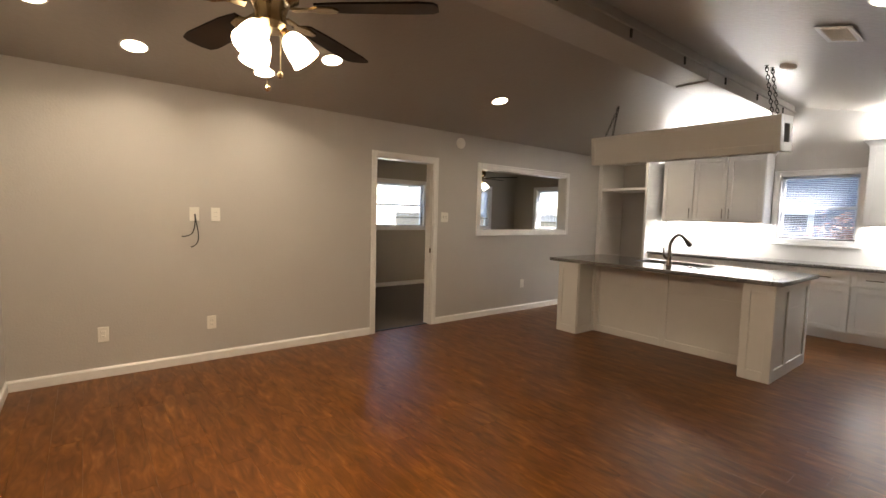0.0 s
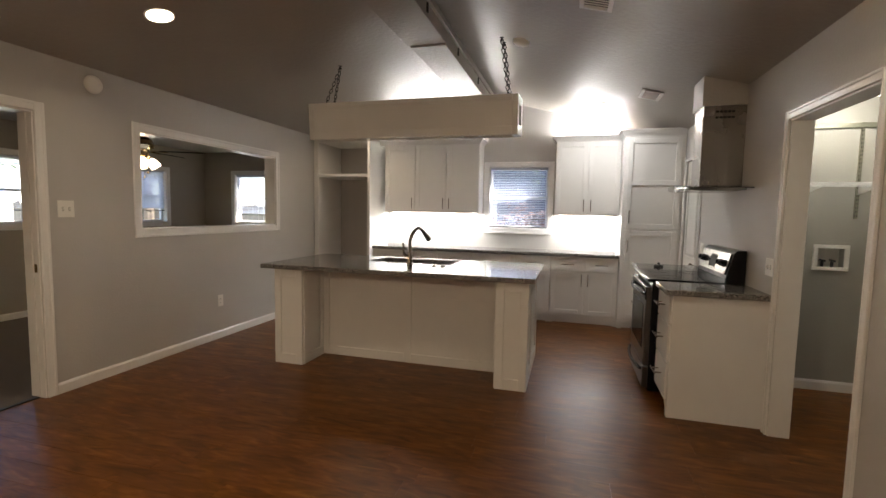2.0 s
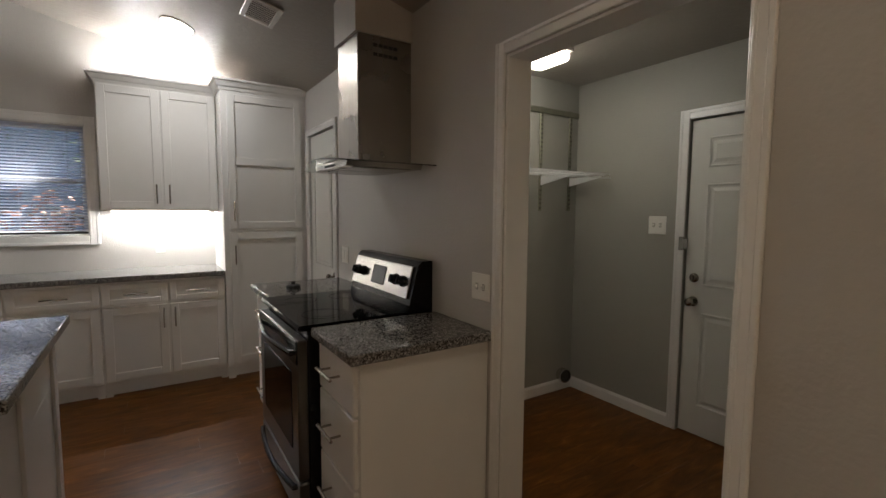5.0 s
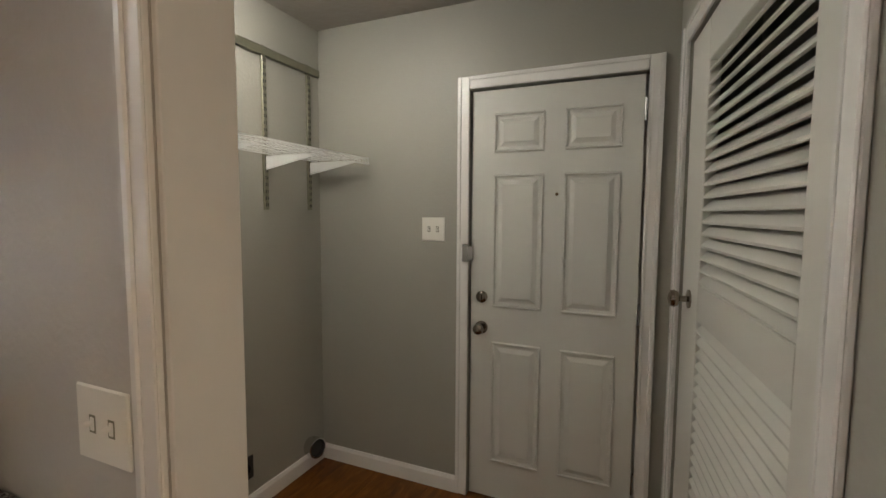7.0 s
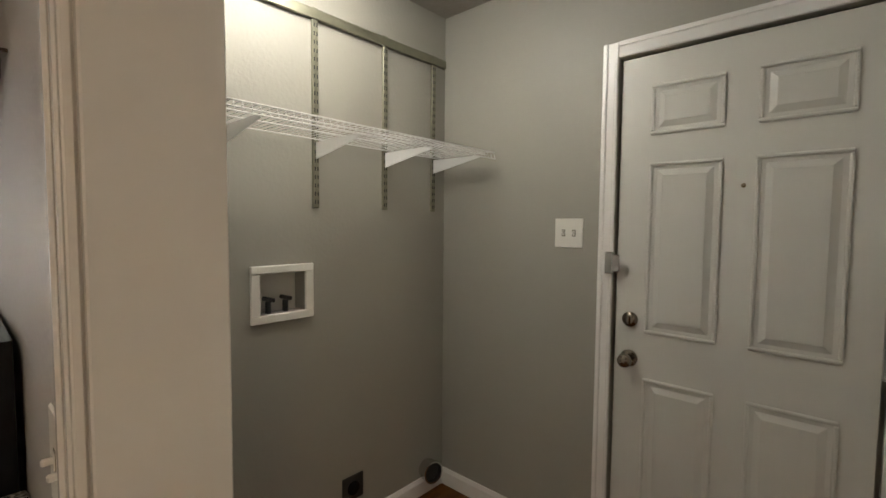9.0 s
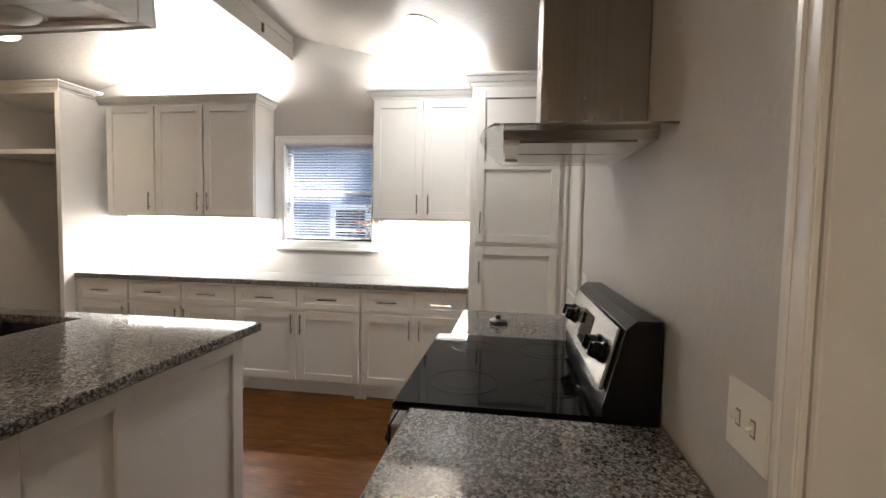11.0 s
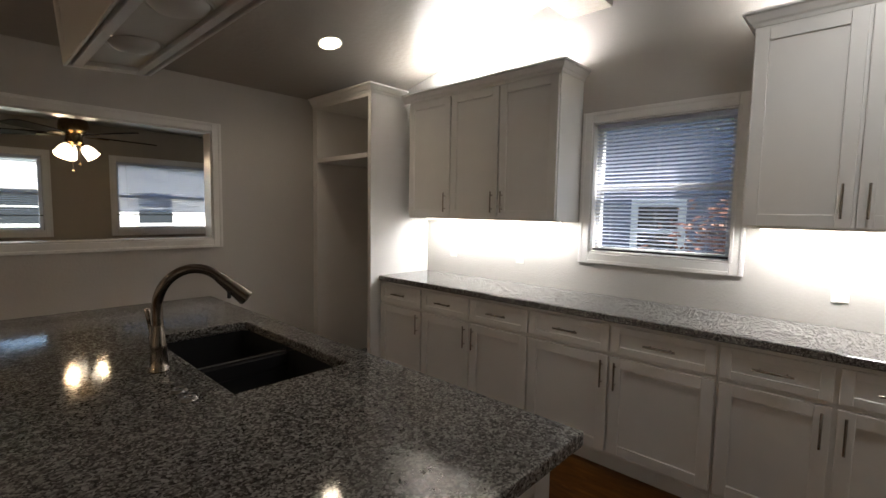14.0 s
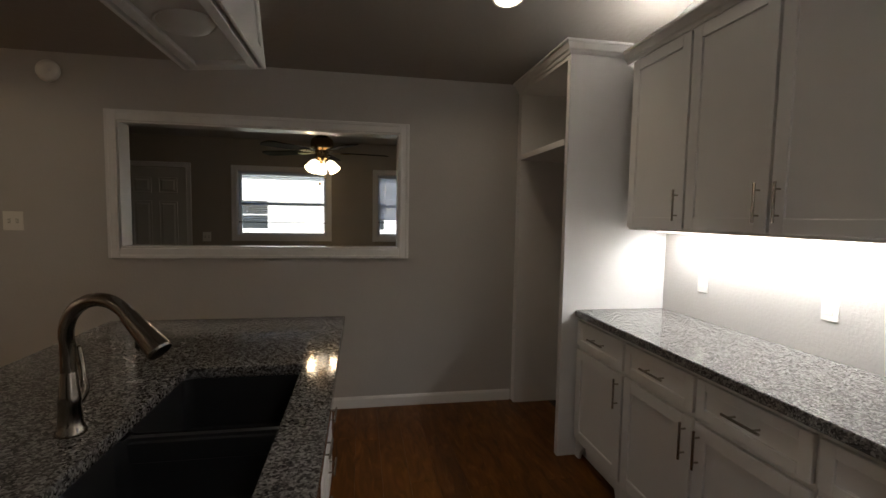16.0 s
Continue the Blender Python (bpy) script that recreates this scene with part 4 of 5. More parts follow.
# double bowl sink under the worktop
snk = thing("sink", 5.785, 2.545, 0.66, "black composite double bowl undermount sink", "sink")


def basin(x0, y0, x1, y1, zt, zb, th=0.012, taper=0.02):
    bm = B()
    rings = []
    for (a, b, c, d), z in (((x0, y0, x1, y1), zt), ((x0 + taper * 0.3, y0 + taper * 0.3, x1 - taper * 0.3, y1 - taper * 0.3), zb + 0.03), ((x0 + taper + 0.015, y0 + taper + 0.015, x1 - taper - 0.015, y1 - taper - 0.015), zb)):
        r = 0.035
        ring = []
        for cx, cy, s in ((c - r, d - r, 0), (a + r, d - r, 90), (a + r, b + r, 180), (c - r, b + r, 270)):
            ring += [bm.verts.new((cx + r * math.cos(radians(s + 22.5 * k)), cy + r * math.sin(radians(s + 22.5 * k)), z)) for k in range(5)]
        rings.append(ring)
    for p, q in zip(rings, rings[1:]):
        for k in range(len(p)):
            bm.faces.new([p[k], p[(k + 1) % len(p)], q[(k + 1) % len(p)], q[k]])
    bm.faces.new(rings[-1])
    return bm


for y0, y1 in ((2.118, 2.53), (2.56, 2.972)):
    bowl = part("bowl", basin(5.578, y0, 5.992, y1, 0.876, 0.67), M_SINK, snk, "", True)
    bm = B()
    lathe(bm, [(0, 0.673), (0.02, 0.673), (0.028, 0.677), (0.042, 0.6765), (0.045, 0.672)], Matrix.Translation((5.785, (y0 + y1) / 2, 0)), 20)
    part("drain", bm, M_STEEL, bowl, "round steel drain", True)
bm = B()
box(bm, (5.58, 2.525, 0.80), (5.99, 2.565, 0.874), 0.011)
part("divider", bm, M_SINK, snk)

# pull-down faucet
fc = thing("faucet", 5.50, 2.50, 0.917, "brushed nickel gooseneck pull-down kitchen faucet", "faucet")
bm = B()
lathe(bm, [(0, 0), (0.034, 0), (0.034, 0.005), (0.031, 0.012), (0.0265, 0.03), (0.024, 0.07), (0.025, 0.085), (0.022, 0.10), (0.0175, 0.15), (0.0165, 0.155)], Matrix.Translation((5.50, 2.50, 0.917)), 24)
part("base", bm, M_NICKEL, fc, "", True)
bm = B()
arc = [(5.50, 2.50, 1.07), (5.50, 2.50, 1.11)] + [(5.60 - 0.10 * math.cos(radians(a)), 2.50 - 0.10 * a / 180, 1.145 + 0.115 * math.sin(radians(a))) for a in range(0, 136, 9)]
ring_tube(bm, arc, 0.0165, 16)
part("neck", bm, M_NICKEL, fc, "", True)
e = Vector(arc[-1])
dn = (Vector(arc[-1]) - Vector(arc[-2])).normalized()
bm = B()
ring_tube(bm, [e, e + dn * 0.02, e + dn * 0.06, e + dn * 0.115, e + dn * 0.12], [0.0185, 0.020, 0.023, 0.029, 0.026], 16)
part("spray_head", bm, M_NICKEL, fc, "", True)
bm = B()
box(bm, (-0.006, -0.004, -0.02), (0.006, 0.008, 0.02), 0.003, Matrix.Translation(e + dn * 0.06 + Vector((-0.014, 0, -0.016))))
part("spray_button", bm, M_BLACKM, fc)
bm = B()
ring_tube(bm, [(5.50, 2.515, 0.985), (5.50, 2.54, 0.997), (5.50, 2.551, 1.004), (5.499, 2.558, 1.018), (5.497, 2.563, 1.04), (5.492, 2.566, 1.075), (5.486, 2.566, 1.115), (5.484, 2.566, 1.12)], [0.017, 0.017, 0.016, 0.014, 0.008, 0.0085, 0.0095, 0.006], 14)
part("lever", bm, M_NICKEL, fc, "", True)
fc.location = (5.488, 2.495, 0.917)
for x, y in ((5.472, 2.25), (5.472, 2.165)):
    ob = thing("sink_button", x, y, 0.917, "round chrome button cap on the worktop", "button", "sink buttons")
    bm = B()
    lathe(bm, [(0, 0), (0.026, 0), (0.026, 0.005), (0.021, 0.012), (0.013, 0.0125), (0.011, 0.009), (0, 0.009)], Matrix.Translation((x, y, 0.917)), 20)
    part("cap", bm, M_CHROME, ob, "", True)

# ---- range run on the south wall ----
for x0, x1, nm in ((4.855, 5.28, 0), (6.062, 6.60, 1)):
    cab = thing("drawer_cabinet", (x0 + x1) / 2, 0.05, 0, "white drawer cabinet beside the range", "cabinet", "drawer cabinets by the range")
    bm = B()
    box(bm, (x0, YS + 0.003, 0.10), (x1, 0.325, 0.876), 0.002)
    part("body", bm, M_CAB, cab)
    bm = B()
    box(bm, (x0 + 0.0, YS + 0.003, 0), (x1, 0.27, 0.10))
    part("toe_kick", bm, M_CAB, cab)
    bm = B()
    box(bm, (x0 - 0.006, YS + 0.003, 0), (x0 - 0.0005, 0.327, 0.876), 0.001)
    prism(bm, [(x0, 0), (x0 + 0.04, 0), (x0 + 0.055, 0.05), (x0 + 0.10, 0.098), (x0, 0.098)], 0, 0.018, fr((0, 0.327, 0), X, NY))
    part("end_panel", bm, M_CAB, cab)
    mR = fr((0, 0.325, 0), X, Y)
    for z0, z1 in ((0.12, 0.375), (0.385, 0.655), (0.665, 0.855)):
        bm = B()
        box(bm, (x0 + 0.02, 0, z0), (x1 - 0.02, 0.019, z1), 0.004, mR)
        d = part("drawer", bm, M_CAB, cab)
        bm = B()
        c, z = (x0 + x1) / 2, (z0 + z1) / 2 + 0.02
        ring_tube(bm, [(c - 0.085, 0.392, z), (c + 0.085, 0.392, z)], 0.0065, 10)
        for a in (c - 0.055, c + 0.055):
            ring_tube(bm, [(a, 0.34, z), (a, 0.392, z)], 0.005, 8)
        part("handle", bm, M_HANDLE, d, "brushed nickel bar handle", True)
slab("range_worktop", 4.817, YS + 0.002, 5.28, 0.375, 0.877, 0.917, "short grey speckled granite worktop beside the range")
slab("range_worktop", 6.062, YS + 0.002, 6.645, 0.375, 0.877, 0.917, "short grey speckled granite worktop beyond the range")

rg = thing("range", 5.653, 0.08, 0, "black and stainless electric range with glass cooktop", "range")
RX0, RX1 = 5.29, 6.052
bm = B()
box(bm, (RX0, YS + 0.02, 0.02), (RX1, 0.385, 0.900), 0.004)
part("body", bm, M_BLACK, rg)
bm = B()
box(bm, (RX0 - 0.004, YS + 0.06, 0.900), (RX1 + 0.004, 0.425, 0.925), 0.008)
part("cooktop", bm, M_CERAN, rg)
for x, y, r in ((5.48, 0.25, 0.105), (5.87, 0.25, 0.085), (5.48, -0.02, 0.078), (5.87, -0.02, 0.105)):
    bm = B()
    lathe(bm, [(r - 0.004, 0.9255), (r, 0.9257), (r, 0.9252), (r - 0.004, 0.9251), (r - 0.004, 0.9255)], Matrix.Translation((x, y, 0)), 36)
    lathe(bm, [(0, 0.9254), (r * 0.62, 0.9254), (r * 0.62, 0.9251)], Matrix.Translation((x, y, 0)), 30)
    part("burner_ring", bm, M_BURN, rg)
bm = B()
box(bm, (RX0 + 0.002, 0.385, 0.225), (RX1 - 0.002, 0.43, 0.86), 0.006)
od = part("oven_door", bm, M_DSTEEL, rg, "stainless oven door")
bm = B()
box(bm, (RX0 + 0.10, 0.428, 0.34), (RX1 - 0.10, 0.434, 0.70), 0.003)
part("window_glass", bm, M_CERAN, od, "dark oven window")
bm = B()
box(bm, (RX0 + 0.002, 0.428, 0.755), (RX1 - 0.002, 0.436, 0.86), 0.003)
part("top_band", bm, M_BLACK, od)
bm = B()
box(bm, (RX0 + 0.002, 0.385, 0.04), (RX1 - 0.002, 0.43, 0.215), 0.006)
dr = part("storage_drawer", bm, M_DSTEEL, rg, "stainless storage drawer")
for z, par in ((0.80, od), (0.185, dr)):
    bm = B()
    pts = [(RX0 + 0.05 + (RX1 - RX0 - 0.10) * k / 14, 0.436 + 0.05 * math.sin(math.pi * (0.12 + 0.76 * k / 14)) - 0.012, z) for k in range(15)]
    pts = [(pts[0][0], 0.428, z)] + pts + [(pts[-1][0], 0.428, z)]
    ring_tube(bm, pts, 0.013, 10)
    part("handle", bm, M_BLACK, par, "curved black bar handle", True)
bm = B()
prism(bm, [(YS + 0.012, 0.90), (-0.115, 0.90), (-0.115, 0.955), (-0.165, 1.15), (-0.19, 1.172), (YS + 0.012, 1.172)], RX0, RX1, Matrix(((0, 1, 0, 0), (1, 0, 0, 0), (0, 0, 1, 0), (0, 0, 0, 1))))
part("backguard", bm, M_BLACK, rg)
nb = Vector((0, 0.195, 0.05)).normalized()
mP = Matrix.Translation((0, -0.114, 0.985)) @ Matrix(((1, 0, 0, 0), (0, nb.y, -nb.z, 0), (0, nb.z, nb.y, 0), (0, 0, 0, 1)))
bm = B()
box(bm, (RX0 + 0.03, -0.006, 0.0), (RX1 - 0.03, 0.004, 0.165), 0.003, mP)
cp = part("control_panel", bm, M_STEEL, rg, "slanted stainless control panel")
bm = B()
box(bm, (5.588, 0.003, 0.03), (5.758, 0.006, 0.135), 0.002, mP)
part("display", bm, M_CERAN, cp)
for x in (5.383, 5.468, 5.878, 5.963):
    bm = B()
    lathe(bm, [(0, 0), (0.03, 0), (0.03, 0.006), (0.024, 0.012), (0.022, 0.03), (0.018, 0.034), (0, 0.034)], mP @ along((x, 0.004, 0.082), Y), 20)
    box(bm, (x - 0.005, 0.03, 0.062), (x + 0.005, 0.044, 0.102), 0.002, mP)
    part("knob", bm, M_BLACK, cp, "black control knob", True)

# chimney hood
hd = thing("range_hood", 5.655, YS, 1.64, "stainless chimney range hood with curved glass canopy", "range hood")
HX0, HX1, HY = 5.53, 5.80, 0.045
bm = B()
box(bm, (HX0, YS + 0.002, 1.672), (HX1, HY, 2.36), 0.003)
ch = part("chimney", bm, M_HOOD, hd)
bm = B()
prism(bm, [(YS + 0.002, 2.30), (HY + 0.015, 2.30), (HY + 0.015, ceil_z(HY) + 0.005), (YS + 0.002, ceil_z(YS))], HX0 - 0.014, HX1 + 0.014, Matrix(((0, 1, 0, 0), (1, 0, 0, 0), (0, 0, 1, 0), (0, 0, 0, 1))))
part("soffit_box", bm, M_WALL, hd, "painted soffit box above the chimney")
for z in (2.20, 2.245):
    bm = B()
    for k in range(5):
        box(bm, (HX0 - 0.0025, -0.175 + k * 0.028, z), (HX0 + 0.001, -0.152 + k * 0.028, z + 0.017), 0.001)
    part("vent_slot", bm, M_SLOT, ch)
bm = B()
prism(bm, [(5.405, 1.664), (5.895, 1.664), (5.875, 1.634), (5.425, 1.634)], YS + 0.002, 0.15)
bd = part("hood_body", bm, M_STEEL, hd, "stainless hood body under the glass")
for x0, x1 in ((5.44, 5.645), (5.655, 5.86)):
    bm = B()
    box(bm, (x0, YS + 0.05, 1.629), (x1, 0.105, 1.635), 0.002)
    part("grease_filter", bm, M_STEEL, bd)
for x in (5.47, 5.83):
    bm = B()
    lathe(bm, [(0, -0.004), (0.02, -0.004), (0.025, 0.0), (0.025, 0.002)], Matrix.Translation((x, 0.127, 1.634)), 16)
    part("hood_lens", bm, M_FROST, bd, "small unlit hood lamp lens", True)
bm = B()
box(bm, (5.575, 0.149, 1.642), (5.725, 0.153, 1.654), 0.001)
part("button_strip", bm, M_BLACKM, bd)
bm = B()
n = 22
up, dnv = [], []
for k in range(n + 1):
    q = -1 + 2 * k / n
    x, z = 5.655 + q * 0.385, 1.642 + 0.027 * math.cos(q * math.pi / 2)
    yf = 0.17 + 0.06 * math.cos(q * math.pi / 2)
    up.append([bm.verts.new((x, YS + 0.003, z + 0.006)), bm.verts.new((x, yf, z + 0.006))])
    dnv.append([bm.verts.new((x, YS + 0.003, z)), bm.verts.new((x, yf, z))])
for k in range(n):
    bm.faces.new([up[k][0], up[k + 1][0], up[k + 1][1], up[k][1]]), bm.faces.new([dnv[k][0], dnv[k + 1][0], dnv[k + 1][1], dnv[k][1]])
    bm.faces.new([up[k][1], up[k + 1][1], dnv[k + 1][1], dnv[k][1]]), bm.faces.new([up[k][0], up[k + 1][0], dnv[k + 1][0], dnv[k][0]])
bm.faces.new([up[0][0], up[0][1], dnv[0][1], dnv[0][0]]), bm.faces.new([up[n][0], up[n][1], dnv[n][1], dnv[n][0]])
part("glass_canopy", bm, M_HOODGLASS, hd, "curved clear glass canopy", True)

# ---- hanging light box over the island ----
pr = thing("hanging_light_box", 5.585, 2.50, 2.115, "white framed wooden light box hung on chains over the island", "pendant light")
PX0, PX1, PY0, PY1, PZ0, PZ1 = 5.41, 5.76, 1.50, 3.52, 2.115, 2.455
bm = B()
box(bm, (PX0 + 0.014, PY0 + 0.014, PZ0 + 0.055), (PX0 + 0.03, PY1 - 0.014, PZ1), 0.001)
box(bm, (PX1 - 0.03, PY0 + 0.014, PZ0 + 0.055), (PX1 - 0.014, PY1 - 0.014, PZ1), 0.001)
box(bm, (PX0 + 0.03, PY0 + 0.014, PZ1 - 0.02), (PX1 - 0.03, PY1 - 0.014, PZ1), 0)
part("box", bm, M_CAB, pr)
for m, a0, a1 in ((fr((PX0 + 0.014, 0, 0), Y, NX), PY0, PY1), (fr((PX1 - 0.014, 0, 0), Y, X), PY0, PY1)):
    bm = B()
    for lo, hi in (((a0, PZ0), (a0 + 0.05, PZ1)), ((a1 - 0.05, PZ0), (a1, PZ1)), ((a0 + 0.05, PZ0), (a1 - 0.05, PZ0 + 0.075)), ((a0 + 0.05, PZ1 - 0.05), (a1 - 0.05, PZ1))):
        box(bm, (lo[0], 0, lo[1]), (hi[0], 0.014, hi[1]), 0.003, m)
    part("face_frame", bm, M_CAB, pr)
for m in (fr((0, PY0 + 0.014, 0), X, NY), fr((0, PY1 - 0.014, 0), X, Y)):
    bm = B()
    for lo, hi in (((PX0 + 0.014, PZ0), (PX0 + 0.09, PZ1)), ((PX1 - 0.09, PZ0), (PX1 - 0.014, PZ1)), ((PX0 + 0.09, PZ0), (PX1 - 0.09, PZ0 + 0.09)), ((PX0 + 0.09, PZ1 - 0.075), (PX1 - 0.09, PZ1))):
        box(bm, (lo[0], 0, lo[1]), (hi[0], 0.014, hi[1]), 0.003, m)
    part("end_frame", bm, M_CAB, pr)
bm = B()
for lo, hi in (((PX0 + 0.03, PY0 + 0.014), (PX0 + 0.07, PY1 - 0.014)), ((PX1 - 0.07, PY0 + 0.014), (PX1 - 0.03, PY1 - 0.014)), ((PX0 + 0.07, PY0 + 0.014), (PX1 - 0.07, PY0 + 0.07)), ((PX0 + 0.07, PY1 - 0.07), (PX1 - 0.07, PY1 - 0.014))):
    box(bm, (*lo, PZ0 + 0.002), (*hi, PZ0 + 0.022), 0.003)
part("bottom_frame", bm, M_CAB, pr)
bm = B()
box(bm, (PX0 + 0.03, PY0 + 0.03, PZ0 + 0.022), (PX1 - 0.03, PY1 - 0.03, PZ0 + 0.028), 0)
part("bottom_panel", bm, M_FROST, pr, "frosted bottom panel")
for y in (1.95, 2.50, 3.05):
    bm = B()
    lathe(bm, [(0, -0.034), (0.045, -0.031), (0.078, -0.019), (0.094, 0.0), (0.102, -0.004), (0.106, 0.0), (0.106, 0.006), (0, 0.006)], Matrix.Translation((5.585, y, PZ0 + 0.02)), 28)
    part("dome_lens", bm, M_FROST, pr, "unlit round frosted dome lens", True)


def chain(p0, p1, name="chain"):
    """Links of bent wire, turned a quarter from one to the next."""
    p0, p1 = Vector(p0), Vector(p1)
    n = max(2, int((p1 - p0).length / 0.036))
    q = (p1 - p0).to_track_quat("Z", "Y").to_matrix().to_4x4()
    bm = B()
    for k in range(n):
        m = Matrix.Translation(p0.lerp(p1, (k + 0.5) / n)) @ q @ Matrix.Rotation(radians(90 * (k % 2)), 4, "Z")
        ring = [m @ Vector((0.012 * math.cos(a), 0, 0.014 * math.sin(a) + (0.009 if math.sin(a) > 0 else -0.009))) for a in (2 * math.pi * j / 10 for j in range(11))]
        ring_tube(bm, ring, 0.0038, 6, False)
    part(name, bm, M_IRON, pr, "dark iron link chain", True)


for x, y0, y1 in ((5.50, 1.60, 1.66), (5.66, 1.60, 1.66), (5.50, 3.38, 3.25), (5.66, 3.38, 3.25)):
    chain((x, y0, PZ1 + 0.005), (5.58 if y0 > 2 else x - 0.02, y1, ceil_z(y1) - 0.02))
    bm = B()
    lathe(bm, [(0.006, -0.02), (0.006, 0.006), (0.018, 0.008), (0.018, 0.012)], Matrix.Translation((5.58 if y0 > 2 else x - 0.02, y1, ceil_z(y1) - 0.015)), 10)
    part("ceiling_hook", bm, M_IRON, pr)


# the box hangs with its window side a little higher
pr.matrix_world = Matrix.Translation((PX0, 0, 2.10)) @ Matrix.Rotation(radians(-5), 4, "Y") @ Matrix.Translation((-PX0, 0, -PZ0)) @ Matrix.Translation(pr.location)

# ---- ceiling things ----
def on_slope(x, y, d=0.0):
    """A pose on the vault whose third axis points down into the room."""
    s = (ceil_z(y + 0.01) - ceil_z(y - 0.01)) / 0.02
    nrm = Vector((0, s, -1)).normalized()
    return Matrix.Translation(Vector((x, y, ceil_z(y))) + nrm * d) @ Matrix(((1, 0, 0, 0), (0, -nrm.z, nrm.y, 0), (0, nrm.y, nrm.z, 0), (0, 0, 0, 1)))


for x, y in DOWN:
    m = on_slope(x, y)
    t = thing("recessed_light", *m.translation, "lit round recessed ceiling light with white trim", "ceiling light", "recessed lights")
    bm = B()
    lathe(bm, [(0.079, 0.003), (0.089, 0.006), (0.094, 0.004), (0.095, 0.0)], m, 28)
    part("trim_ring", bm, M_TRIM, t, "", True)
    bm = B()
    lathe(bm, [(0, 0.004), (0.08, 0.004), (0.08, 0.0)], m, 28)
    part("lens", bm, M_LAMPW, t)
m = on_slope(7.1, 0.72)
t = thing("disc_light", *m.translation, "lit round flush ceiling disc light", "ceiling light")
bm = B()
lathe(bm, [(0.109, 0.0), (0.108, 0.006), (0.101, 0.012)], m, 32)
part("trim_ring", bm, M_TRIM, t, "", True)
bm = B()
lathe(bm, [(0.103, 0.010), (0.097, 0.02), (0.06, 0.028), (0, 0.03)], m, 32)
part("diffuser", bm, M_LED, t, "", True)


def vent(x, y, w, h, label, bars, tilt):
    m = on_slope(x, y, 0.006)
    t = thing("ceiling_vent", *m.translation, label, "vent", "ceiling vents")
    bm = B()
    e = 0.032
    for lo, hi in (((-w, -h), (w, -h + e)), ((-w, h - e), (w, h)), ((-w, -h + e), (-w + e, h - e)), ((w - e, -h + e), (w, h - e))):
        box(bm, (*lo, 0), (*hi, 0.010), 0.004, m)
    part("frame", bm, M_TRIM, t)
    bm = B()
    # dark plate gives the duct's shade behind the slats
    box(bm, (-w + e, -h + e, 0.0005), (w - e, h - e, 0.003), 0, m)
    part("backing", bm, M_SLOT, t, "dark plate standing in for the shaded duct")
    for k in range(bars):
        q = (k + 0.5) / bars * 2 - 1
        bm = B()
        if tilt:
            box(bm, (q * (w - e) - 0.004, -h + e, 0.003), (q * (w - e) + 0.004, h - e, 0.009), 0.001, m)
        else:
            box(bm, (-w + e, q * (h - e) - 0.006, 0.002), (w - e, q * (h - e) + 0.006, 0.008), 0.001, m)
        part("slat", bm, M_TRIM, t)


vent(4.42, 0.93, 0.19, 0.105, "white metal return vent in the ceiling", 10, True)
vent(6.30, 0.33, 0.15, 0.10, "white metal supply register in the ceiling", 9, True)


def alarm(m, label):
    t = thing("smoke_alarm", *m.translation, label, "smoke alarm", "smoke alarms")
    bm = B()
    lathe(bm, [(0.07, 0), (0.07, 0.012), (0.064, 0.024), (0.05, 0.034), (0.02, 0.038), (0, 0.038)], m, 28)
    part("cover", bm, M_PLATE, t, "", True)
    bm = B()
    lathe(bm, [(0, 0.0385), (0.009, 0.0385), (0.009, 0.036)], m @ Matrix.Translation((0.025, 0, 0)), 12)
    part("test_button", bm, M_TRIM, t)


alarm(on_slope(5.46, 1.50), "white round smoke alarm on the ceiling")
alarm(along((4.19, YN, 2.365), NY), "white round smoke alarm on the wall")


